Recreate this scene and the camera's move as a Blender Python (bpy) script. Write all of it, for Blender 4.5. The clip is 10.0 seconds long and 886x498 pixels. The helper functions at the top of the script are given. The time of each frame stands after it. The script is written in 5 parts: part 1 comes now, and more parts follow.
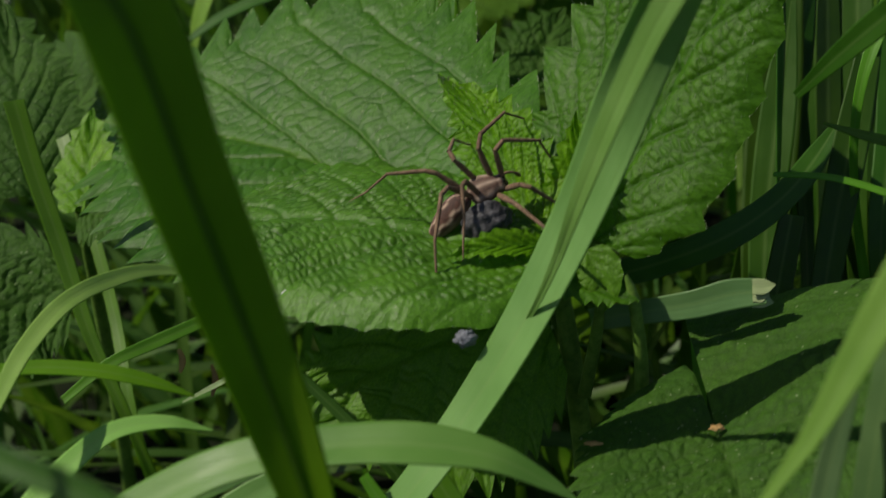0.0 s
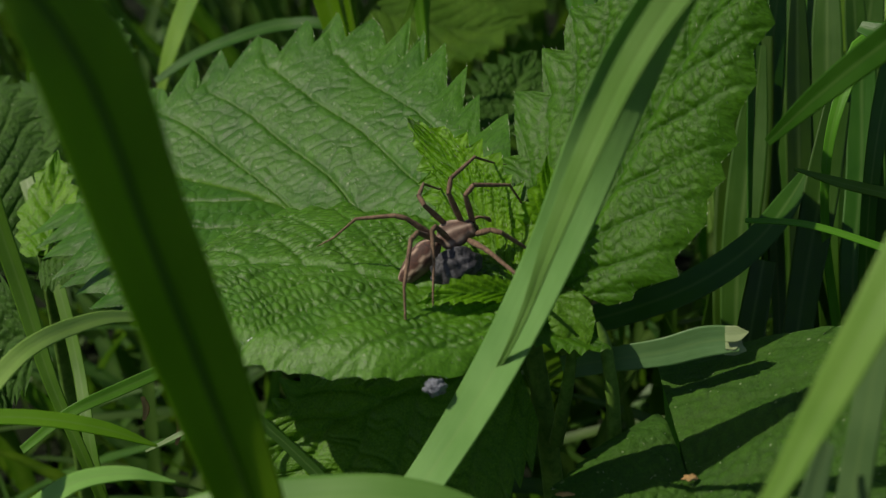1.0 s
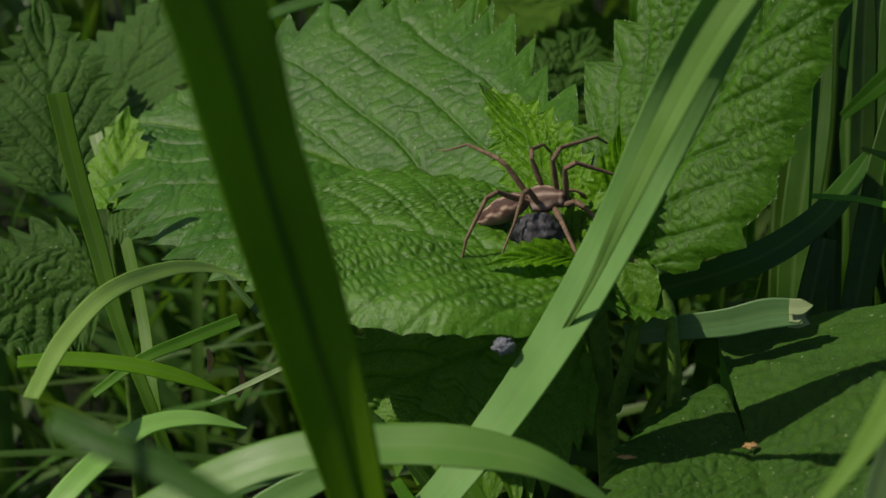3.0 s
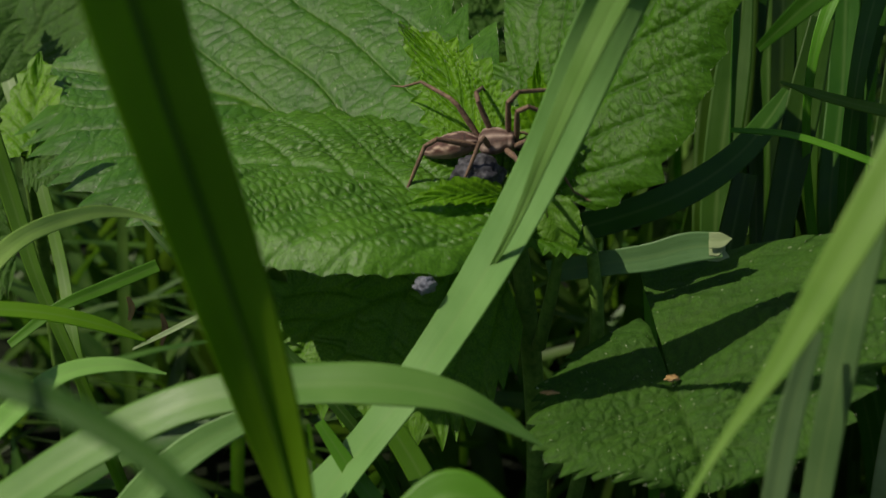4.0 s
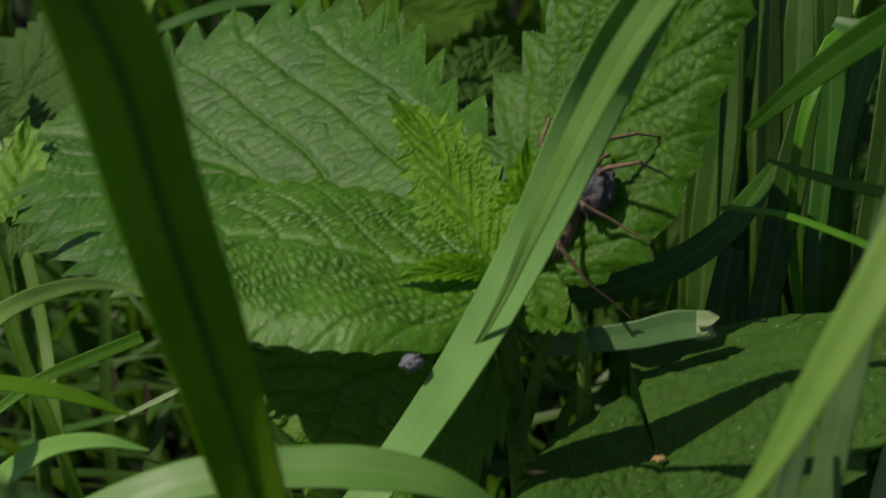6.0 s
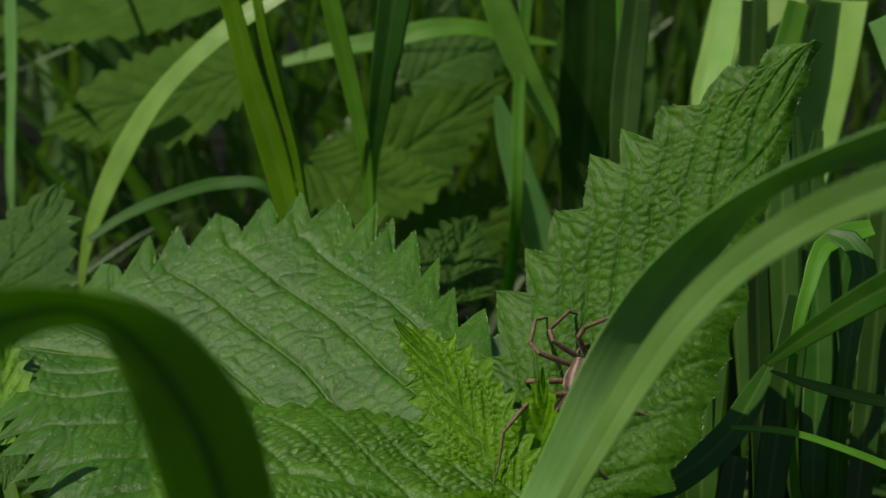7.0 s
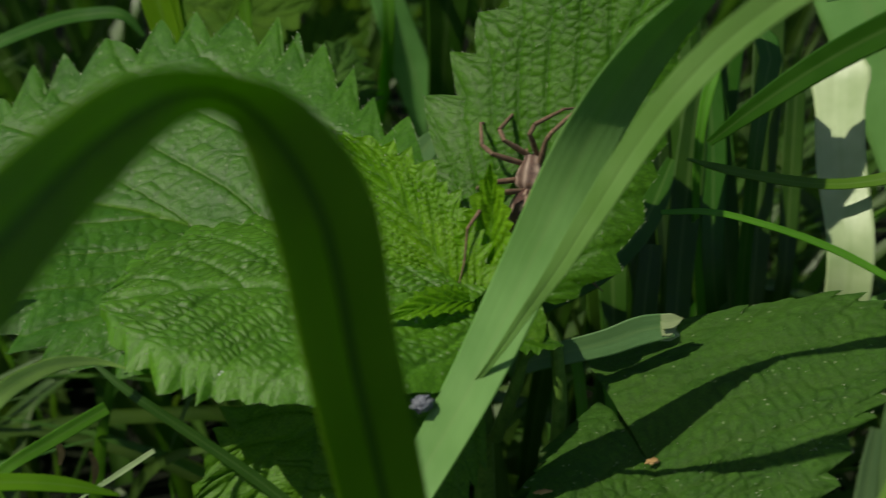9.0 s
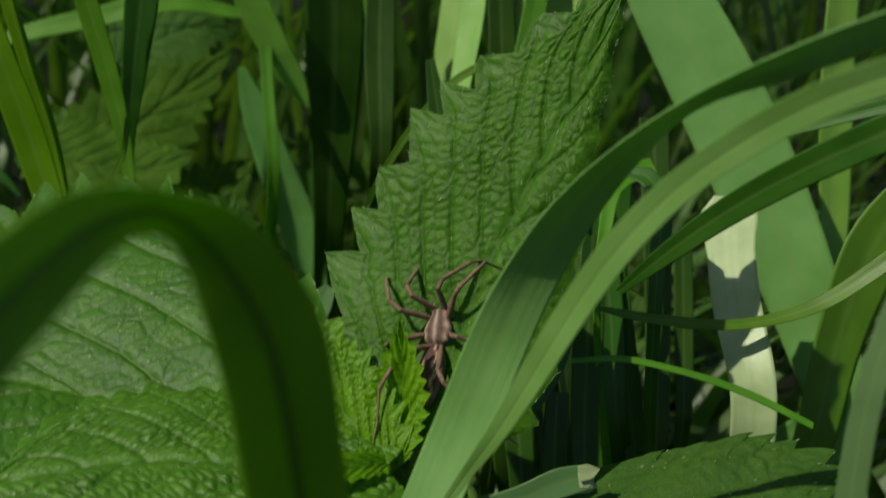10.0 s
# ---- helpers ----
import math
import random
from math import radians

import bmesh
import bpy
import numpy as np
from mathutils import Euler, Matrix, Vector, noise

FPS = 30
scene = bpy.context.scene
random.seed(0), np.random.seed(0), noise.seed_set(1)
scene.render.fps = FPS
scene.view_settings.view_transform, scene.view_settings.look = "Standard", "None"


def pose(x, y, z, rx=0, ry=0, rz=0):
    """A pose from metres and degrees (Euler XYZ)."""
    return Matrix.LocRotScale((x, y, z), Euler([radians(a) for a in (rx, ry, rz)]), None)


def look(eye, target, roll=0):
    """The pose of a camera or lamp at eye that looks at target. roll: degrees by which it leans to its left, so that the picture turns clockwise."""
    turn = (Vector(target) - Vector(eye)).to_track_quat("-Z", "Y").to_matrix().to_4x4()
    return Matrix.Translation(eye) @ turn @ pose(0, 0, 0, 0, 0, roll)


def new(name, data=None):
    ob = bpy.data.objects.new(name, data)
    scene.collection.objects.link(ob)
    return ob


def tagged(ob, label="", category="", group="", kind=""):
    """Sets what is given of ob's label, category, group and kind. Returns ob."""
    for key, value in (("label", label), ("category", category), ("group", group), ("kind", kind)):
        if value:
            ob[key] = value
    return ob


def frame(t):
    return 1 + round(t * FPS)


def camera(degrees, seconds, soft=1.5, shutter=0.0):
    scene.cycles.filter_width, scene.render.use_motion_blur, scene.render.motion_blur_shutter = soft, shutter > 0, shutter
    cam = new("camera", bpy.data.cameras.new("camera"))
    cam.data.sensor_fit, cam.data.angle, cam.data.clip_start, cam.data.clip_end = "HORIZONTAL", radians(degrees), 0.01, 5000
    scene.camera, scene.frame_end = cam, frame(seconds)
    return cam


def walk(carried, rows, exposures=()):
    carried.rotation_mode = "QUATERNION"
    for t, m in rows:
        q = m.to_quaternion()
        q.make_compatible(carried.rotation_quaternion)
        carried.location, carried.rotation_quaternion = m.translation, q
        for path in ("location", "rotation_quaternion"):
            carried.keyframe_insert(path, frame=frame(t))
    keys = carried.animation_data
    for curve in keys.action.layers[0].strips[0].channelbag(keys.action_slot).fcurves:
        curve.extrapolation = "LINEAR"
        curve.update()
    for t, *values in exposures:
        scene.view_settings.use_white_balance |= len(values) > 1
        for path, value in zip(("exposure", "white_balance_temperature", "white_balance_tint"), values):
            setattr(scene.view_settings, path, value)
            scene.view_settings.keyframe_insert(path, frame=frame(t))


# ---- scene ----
cam = camera(40.07, 10.0, soft=1.3, shutter=0.45)
cam.data.dof.use_dof = True
cam.data.dof.focus_distance = 0.168
cam.data.dof.aperture_fstop = 33.0
PATH = [
    (0.0, 0.02026, -0.11867, 0.07831, 60.941, 6.794, 6.268),
    (0.5, 0.01968, -0.11567, 0.0785, 62.377, 6.61, 4.841),
    (1.0, 0.02013, -0.1163, 0.07807, 62.641, 6.073, 5.087),
    (1.5, 0.02009, -0.11812, 0.07754, 63.108, 5.08, 4.809),
    (2.0, 0.0174, -0.11865, 0.07969, 63.861, 4.224, 5.222),
    (2.2, 0.01567, -0.12022, 0.07837, 63.571, 4.603, 5.643),
    (3.3, 0.01468, -0.12041, 0.07658, 61.685, 4.645, 7.308),
    (3.5, 0.01524, -0.11952, 0.07583, 61.33, 4.785, 6.669),
    (4.0, 0.01681, -0.11996, 0.07505, 59.622, 4.307, 4.065),
    (4.5, 0.0167, -0.1222, 0.07515, 58.952, 4.244, 5.417),
    (5.0, 0.0164, -0.12298, 0.07614, 60.329, 4.343, 6.221),
    (5.2, 0.0165, -0.12344, 0.07664, 60.274, 4.615, 6.418),
    (6.5, 0.0151, -0.11274, 0.08008, 64.63, 2.592, 1.667),
    (7.0, 0.00412, -0.10983, 0.09112, 66.969, 2.834, -0.505),
    (7.5, -0.00341, -0.10933, 0.09047, 63.788, 2.915, -6.202),
    (8.0, -0.00892, -0.1114, 0.08957, 63.394, 4.119, -3.792),
    (8.5, -0.01382, -0.11178, 0.08756, 61.75, 3.539, -6.789),
    (9.0, -0.01646, -0.11108, 0.08665, 59.494, 1.659, -11.044),
    (9.5, -0.02153, -0.10684, 0.08625, 62.519, -0.385, -15.911),
    (10.0, -0.02108, -0.10597, 0.08758, 65.841, 0.734, -17.723),
]
walk(cam, [(t, pose(*p)) for t, *p in PATH], [(0.0, -0.06, 7050, 6), (5.2, -0.06, 7050, 9), (6.5, -0.1, 7000, 7), (8.5, -0.05, 6950, 3), (10.0, 0.0, 6950, 3)])

# ---------------------------------------------------------------- light
SUN_ELEVATION, SUN_AZIMUTH = radians(55), radians(-100)   # azimuth from +y towards +x
world = bpy.data.worlds.new("sky")
scene.world = world
world.use_nodes = True
wn = world.node_tree
sky = wn.nodes.new("ShaderNodeTexSky")
sky.sky_type, sky.sun_disc = "NISHITA", False
sky.sun_elevation, sky.sun_rotation = SUN_ELEVATION, SUN_AZIMUTH
wn.links.new(sky.outputs[0], wn.nodes["Background"].inputs[0])
wn.nodes["Background"].inputs[1].default_value = 0.074
sun = new("sun", bpy.data.lights.new("sun", "SUN"))
sun.data.energy, sun.data.angle, sun.data.color = 4.05, radians(0.55), (1.0, 0.95, 0.84)
sun_way = Vector((math.sin(SUN_AZIMUTH) * math.cos(SUN_ELEVATION), math.cos(SUN_AZIMUTH) * math.cos(SUN_ELEVATION), math.sin(SUN_ELEVATION)))
sun.matrix_world = look(sun_way * 2, (0, 0, 0))
scene.view_settings.exposure = 0.0


# ---------------------------------------------------------------- materials
def material(name):
    m = bpy.data.materials.new(name)
    m.use_nodes = True
    nt = m.node_tree
    return m, nt, nt.nodes["Principled BSDF"]


def node(nt, kind, **values):
    n = nt.nodes.new(kind)
    for key, value in values.items():
        n.inputs[key.replace("_", " ")].default_value = value
    return n


def ramp(nt, source, *stops):
    n = nt.nodes.new("ShaderNodeValToRGB")
    el = n.color_ramp.elements
    for place, color in stops[2:]:
        el.new(place)
    for e, (place, color) in zip(el, stops):
        e.position, e.color = place, (*color, 1)
    nt.links.new(source, n.inputs[0])
    return n.outputs[0]


def mixed(nt, a, b, fac, mode="MIX"):
    n = nt.nodes.new("ShaderNodeMix")
    n.data_type, n.blend_type = "RGBA", mode
    for value, at in ((fac, 0), (a, 6), (b, 7)):
        if hasattr(value, "is_linked"):
            nt.links.new(value, n.inputs[at])
        else:
            n.inputs[at].default_value = value if at == 0 else (*value, 1)
    return n.outputs[2]


def maths(nt, op, a, b=0.0):
    n = nt.nodes.new("ShaderNodeMath")
    n.operation = op
    for value, at in ((a, 0), (b, 1)):
        if hasattr(value, "is_linked"):
            nt.links.new(value, n.inputs[at])
        else:
            n.inputs[at].default_value = value
    return n.outputs[0]


def through_leaf(nt, bsdf, color, share):
    """Lets part of the light pass through a thin leaf."""
    tr = nt.nodes.new("ShaderNodeBsdfTranslucent")
    mix = nt.nodes.new("ShaderNodeMixShader")
    mix.inputs[0].default_value = share
    bright = mixed(nt, color, (1.15, 1.2, 0.3), 0.75, "MULTIPLY")
    gain = nt.nodes.new("ShaderNodeHueSaturation")
    gain.inputs["Value"].default_value = 1.7
    nt.links.new(bright, gain.inputs["Color"])
    nt.links.new(gain.outputs[0], tr.inputs["Color"])
    nt.links.new(bsdf.outputs[0], mix.inputs[1])
    nt.links.new(tr.outputs[0], mix.inputs[2])
    nt.links.new(mix.outputs[0], nt.nodes["Material Output"].inputs[0])


def nettle_material(name, dark, light, vein, share=0.3, rough=0.42, bump=0.5, spots=True, crease=0.75, gloss=0.3):
    """A nettle leaf: shade painted into the creases between its puckers, a net of veins, fine grain, tiny hairs and
    specks.
    """
    m, nt, bsdf = material(name)
    uv = nt.nodes.new("ShaderNodeUVMap")
    big = node(nt, "ShaderNodeTexNoise", Scale=0.13, Detail=3.0)
    nt.links.new(uv.outputs[0], big.inputs["Vector"])
    base = ramp(nt, big.outputs[0], (0.3, dark), (0.7, light))
    grain = node(nt, "ShaderNodeTexNoise", Scale=0.95, Detail=5.0, Roughness=0.66)
    nt.links.new(uv.outputs[0], grain.inputs["Vector"])
    pits = node(nt, "ShaderNodeTexNoise", Scale=3.6, Detail=3.0, Roughness=0.6)
    nt.links.new(uv.outputs[0], pits.inputs["Vector"])
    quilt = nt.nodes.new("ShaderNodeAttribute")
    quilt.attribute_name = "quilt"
    rib = nt.nodes.new("ShaderNodeAttribute")
    rib.attribute_name = "rib"
    # darkens the base colour in creases and vein grooves, as shade would
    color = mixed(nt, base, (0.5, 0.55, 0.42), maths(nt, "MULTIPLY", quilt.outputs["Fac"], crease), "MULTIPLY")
    color = mixed(nt, color, vein, maths(nt, "MULTIPLY", rib.outputs["Fac"], 0.8))
    color = mixed(nt, color, ramp(nt, grain.outputs[0], (0.3, (0.6, 0.64, 0.5)), (0.7, (1.12, 1.1, 1.1))), 0.6, "MULTIPLY")
    color = mixed(nt, color, ramp(nt, pits.outputs[0], (0.36, (0.5, 0.54, 0.42)), (0.62, (1.12, 1.1, 1.1))), 0.6, "MULTIPLY")
    if spots:
        dots = nt.nodes.new("ShaderNodeTexVoronoi")
        dots.inputs["Scale"].default_value = 0.62
        nt.links.new(uv.outputs[0], dots.inputs["Vector"])
        color = mixed(nt, color, (0.26, 0.34, 0.17), ramp(nt, dots.outputs["Distance"], (0.06, (0.65, 0.65, 0.65)), (0.13, (0, 0, 0))))
    nt.links.new(color, bsdf.inputs["Base Color"])
    bsdf.inputs["Specular IOR Level"].default_value = gloss
    nt.links.new(ramp(nt, grain.outputs[0], (0.25, (rough - 0.1,) * 3), (0.75, (rough + 0.16,) * 3)), bsdf.inputs["Roughness"])
    warts = nt.nodes.new("ShaderNodeTexVoronoi")
    warts.inputs["Scale"].default_value = 1.15
    nt.links.new(uv.outputs[0], warts.inputs["Vector"])
    b = node(nt, "ShaderNodeBump", Strength=bump, Distance=0.0003)
    relief = maths(nt, "SUBTRACT", grain.outputs[0], maths(nt, "MULTIPLY", warts.outputs["Distance"], 0.8))
    nt.links.new(maths(nt, "ADD", relief, maths(nt, "MULTIPLY", pits.outputs[0], 0.7)), b.inputs["Height"])
    nt.links.new(b.outputs[0], bsdf.inputs["Normal"])
    through_leaf(nt, bsdf, color, share)
    return m


def grass_material(name, dark, light, rough=0.38, share=0.38, vary=0.25):
    """A grass blade with fine lengthwise veins, a paler midrib and blotches."""
    m, nt, bsdf = material(name)
    uv = nt.nodes.new("ShaderNodeUVMap")
    lines = nt.nodes.new("ShaderNodeMapping")
    lines.inputs["Scale"].default_value = (3.2, 0.05, 1)
    nt.links.new(uv.outputs[0], lines.inputs["Vector"])
    fine = node(nt, "ShaderNodeTexNoise", Scale=1.6, Detail=4.0, Roughness=0.65)
    nt.links.new(lines.outputs[0], fine.inputs["Vector"])
    blot = node(nt, "ShaderNodeTexNoise", Scale=0.12, Detail=3.0)
    nt.links.new(uv.outputs[0], blot.inputs["Vector"])
    info = nt.nodes.new("ShaderNodeObjectInfo")
    color = mixed(nt, ramp(nt, blot.outputs[0], (0.3, dark), (0.7, light)), ramp(nt, fine.outputs[0], (0.3, (0.6, 0.65, 0.55)), (0.65, (1, 1, 1))), 0.15, "MULTIPLY")
    hue = nt.nodes.new("ShaderNodeHueSaturation")
    nt.links.new(maths(nt, "ADD", maths(nt, "MULTIPLY", info.outputs["Random"], 0.03), 0.485), hue.inputs["Hue"])
    nt.links.new(maths(nt, "ADD", maths(nt, "MULTIPLY", info.outputs["Random"], vary * 2), 1 - vary), hue.inputs["Value"])
    nt.links.new(color, hue.inputs["Color"])
    color = hue.outputs[0]
    rib = nt.nodes.new("ShaderNodeAttribute")
    rib.attribute_name = "rib"
    color = mixed(nt, color, (0.2, 0.3, 0.1), maths(nt, "MULTIPLY", rib.outputs["Fac"], 0.25))
    nt.links.new(color, bsdf.inputs["Base Color"])
    nt.links.new(ramp(nt, blot.outputs[0], (0.3, (rough,) * 3), (0.7, (rough + 0.15,) * 3)), bsdf.inputs["Roughness"])
    bsdf.inputs["Specular IOR Level"].default_value = 0.4
    b = node(nt, "ShaderNodeBump", Strength=0.22, Distance=0.0002)
    nt.links.new(fine.outputs[0], b.inputs["Height"])
    nt.links.new(b.outputs[0], bsdf.inputs["Normal"])
    through_leaf(nt, bsdf, color, share)
    return m


def grained(name, dark, light, scale, rough=0.6, bump=0.4, distance=0.0002, detail=5.0, stretch=(1, 1, 1)):
    """Any rough matter: two scales of noise in object space, in metres."""
    m, nt, bsdf = material(name)
    co = nt.nodes.new("ShaderNodeTexCoord")
    mp = nt.nodes.new("ShaderNodeMapping")
    mp.inputs["Scale"].default_value = stretch
    nt.links.new(co.outputs["Object"], mp.inputs["Vector"])
    a = node(nt, "ShaderNodeTexNoise", Scale=scale, Detail=detail, Roughness=0.65)
    c = node(nt, "ShaderNodeTexNoise", Scale=scale * 0.2, Detail=2.0)
    for n in (a, c):
        nt.links.new(mp.outputs[0], n.inputs["Vector"])
    color = mixed(nt, ramp(nt, a.outputs[0], (0.32, dark), (0.68, light)), ramp(nt, c.outputs[0], (0.35, (0.5, 0.5, 0.5)), (0.65, (1, 1, 1))), 0.6, "MULTIPLY")
    nt.links.new(color, bsdf.inputs["Base Color"])
    bsdf.inputs["Roughness"].default_value = rough
    bsdf.inputs["Specular IOR Level"].default_value = 0.2
    b = node(nt, "ShaderNodeBump", Strength=bump, Distance=distance)
    nt.links.new(a.outputs[0], b.inputs["Height"])
    nt.links.new(b.outputs[0], bsdf.inputs["Normal"])
    return m


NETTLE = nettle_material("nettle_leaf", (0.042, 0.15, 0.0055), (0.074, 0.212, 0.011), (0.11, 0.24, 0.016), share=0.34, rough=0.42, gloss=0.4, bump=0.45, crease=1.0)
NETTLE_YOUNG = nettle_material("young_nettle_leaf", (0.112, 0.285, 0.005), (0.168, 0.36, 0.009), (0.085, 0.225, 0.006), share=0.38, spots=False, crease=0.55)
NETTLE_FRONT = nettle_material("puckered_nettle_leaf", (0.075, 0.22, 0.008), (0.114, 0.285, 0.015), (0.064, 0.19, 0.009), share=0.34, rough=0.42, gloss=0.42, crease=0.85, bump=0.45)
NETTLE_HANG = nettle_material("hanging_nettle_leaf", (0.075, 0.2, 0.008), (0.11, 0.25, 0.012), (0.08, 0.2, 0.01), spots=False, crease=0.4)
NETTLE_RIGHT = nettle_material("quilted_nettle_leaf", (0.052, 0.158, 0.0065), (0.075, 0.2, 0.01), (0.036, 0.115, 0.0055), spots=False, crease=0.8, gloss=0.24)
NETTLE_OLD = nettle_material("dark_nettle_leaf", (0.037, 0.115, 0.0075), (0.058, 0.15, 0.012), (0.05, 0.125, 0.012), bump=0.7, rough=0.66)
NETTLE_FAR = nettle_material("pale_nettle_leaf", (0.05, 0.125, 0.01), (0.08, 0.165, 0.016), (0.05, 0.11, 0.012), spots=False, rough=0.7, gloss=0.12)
STEM = grained("nettle_stem", (0.07, 0.15, 0.02), (0.15, 0.26, 0.05), 900, rough=0.5)
GRASS = grass_material("grass", (0.0791, 0.21, 0.0108), (0.112, 0.27, 0.018))
GRASS_SOFT = grass_material("soft_grass", (0.13, 0.285, 0.07), (0.175, 0.35, 0.1), rough=0.42, share=0.3, vary=0.08)
GRASS_PALE_SOFT = grass_material("pale_soft_grass", (0.13, 0.275, 0.058), (0.17, 0.325, 0.085), rough=0.36, share=0.26, vary=0.06)
GRASS_FRAYED = grass_material("frayed_grass", (0.13, 0.235, 0.028), (0.175, 0.285, 0.042), share=0.25, vary=0.05)
GRASS_TALL = grass_material("tall_grass", (0.125, 0.235, 0.004), (0.152, 0.27, 0.006), rough=0.5, share=0.46, vary=0.05)
GRASS_RIB = grass_material("grass_midrib", (0.07, 0.16, 0.004), (0.09, 0.19, 0.005), rough=0.5, share=0.35, vary=0.05)
GRASS_ARCHING = grass_material("arching_grass", (0.092, 0.205, 0.032), (0.128, 0.25, 0.048), rough=0.36, share=0.26, vary=0.05)
# paler copy of the grass green, with sunlit sheen put into its colour
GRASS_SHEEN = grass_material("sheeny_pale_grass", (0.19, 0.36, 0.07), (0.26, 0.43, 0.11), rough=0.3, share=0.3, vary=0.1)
GRASS_PALE = grass_material("pale_grass", (0.14, 0.28, 0.034), (0.2, 0.345, 0.058), rough=0.32, share=0.3)
GRASS_YELLOW = grass_material("yellow_green_grass", (0.105, 0.27, 0.006), (0.145, 0.33, 0.01), share=0.45, vary=0.1)
# darkened copy of the grass green: shade on blades is put into it
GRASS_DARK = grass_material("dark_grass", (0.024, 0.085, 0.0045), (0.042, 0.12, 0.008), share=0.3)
GRASS_BLUE = grass_material("bluish_grass", (0.085, 0.18, 0.06), (0.13, 0.24, 0.085), share=0.3)
# very pale green: a dry stalk's colour, and sunlight painted on lit pieces
GRASS_DRY_LIT = grass_material("dry_and_sunlit_grass", (0.26, 0.35, 0.16), (0.4, 0.48, 0.27), rough=0.28, share=0.2, vary=0.08)
GRASS_BROWN = grass_material("brown_grass", (0.26, 0.15, 0.05), (0.4, 0.27, 0.11), rough=0.6, share=0.2)
STRAW = grained("straw", (0.3, 0.17, 0.06), (0.55, 0.36, 0.16), 700, rough=0.7)
HAIR = grained("leaf_hair", (0.3, 0.38, 0.2), (0.5, 0.56, 0.38), 4000, rough=0.4)
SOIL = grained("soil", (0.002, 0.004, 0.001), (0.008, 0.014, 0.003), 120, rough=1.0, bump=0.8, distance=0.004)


# ---------------------------------------------------------------- builders (all lengths of the plan in millimetres)
def mm(*p):
    return Vector(p) * 0.001


def spline(points, n):
    """A smooth run of n rows through the control rows."""
    p = np.array(points, float)
    if len(p) < 3:
        p = np.array([p[0], (p[0] + p[-1]) / 2, p[-1]])
    gaps = np.maximum(np.linalg.norm(np.diff(p[:, :3], axis=0), axis=1), 1e-6)
    s = np.r_[0, np.cumsum(gaps)]
    slope = np.gradient(p, s, axis=0)
    at = np.linspace(0, s[-1], n)
    i = np.clip(np.searchsorted(s, at, side="right") - 1, 0, len(s) - 2)
    h = (s[i + 1] - s[i])[:, None]
    u = ((at - s[i]) / h[:, 0])[:, None]
    a, b, c, d = 2 * u**3 - 3 * u**2 + 1, u**3 - 2 * u**2 + u, -2 * u**3 + 3 * u**2, u**3 - u**2
    return a * p[i] + b * h * slope[i] + c * p[i + 1] + d * h * slope[i + 1], s[-1]


def unit(v):
    return v / np.maximum(np.linalg.norm(v, axis=-1, keepdims=True), 1e-9)


def grid_mesh(name, places, uv, rib, mat, closed=False, quilt=None):
    """A sheet of rows x columns of places, in millimetres."""
    rows, cols = places.shape[:2]
    at = np.arange(rows * cols).reshape(rows, cols)
    nxt = np.roll(at, -1, axis=1) if closed else None
    if closed:
        quads = np.stack([at[:-1], nxt[:-1], nxt[1:], at[1:]], -1).reshape(-1, 4)
    else:
        quads = np.stack([at[:-1, :-1], at[:-1, 1:], at[1:, 1:], at[1:, :-1]], -1).reshape(-1, 4)
    me = bpy.data.meshes.new(name)
    me.from_pydata((places.reshape(-1, 3) * 0.001).tolist(), [], quads.tolist())
    layer = me.uv_layers.new(name="UVMap")
    loops = quads.reshape(-1)
    layer.data.foreach_set("uv", uv.reshape(-1, 2)[loops].ravel().astype(np.float32))
    me.attributes.new("rib", "FLOAT", "POINT").data.foreach_set("value", rib.ravel().astype(np.float32))
    if quilt is not None:
        me.attributes.new("quilt", "FLOAT", "POINT").data.foreach_set("value", quilt.ravel().astype(np.float32))
    me.polygons.foreach_set("use_smooth", np.ones(len(quads), bool))
    me.materials.append(mat)
    me.update()
    return me


def attach(ob, parent):
    if parent is not None:
        ob.parent = parent
    return ob


def chance(a, b=0, seed=0):
    """A repeatable number from 0 to 1 for each pair of whole numbers."""
    h = np.sin(a * 127.1 + b * 311.7 + seed * 17.3) * 43758.5453
    return h - np.floor(h)


def ladder(u, run, cell, seed):
    """Puckers between neighbouring veins: domes, and the distance in millimetres to the nearest crease across."""
    i = np.floor(u)
    fu = u - i
    c = run / cell + 7 * chance(i, 3, seed) + 0.4 * (fu - 0.5) * (chance(i, 5, seed) - 0.3) + 0.16 * np.sin(fu * 6 + 6.28 * chance(i, 9, seed)) + 0.07 * np.sin(run * 0.7 + fu * 8 + 9 * chance(i, 8, seed))
    j = np.floor(c)
    below, above = np.full(u.shape, -9e9), np.full(u.shape, 9e9)
    for k in (-1, 0, 1, 2):
        edge = j + k + 0.9 * (chance(i, j + k, seed) - 0.5) + 0.5 * (chance(i, j + k, seed + 4) - 0.5) * (fu - 0.5)
        below, above = np.where(edge <= c, np.maximum(below, edge), below), np.where(edge > c, np.minimum(above, edge), above)
    t = (c - below) / (above - below)
    gap = np.minimum(c - below, above - c) * cell
    dome = np.clip(4 * t * (1 - t), 0, 1) ** 0.42 * np.clip(4 * fu * (1 - fu), 0, 1) ** 0.4 * (0.65 + 0.7 * chance(i, below.round(3) * 13, seed))
    return dome, gap


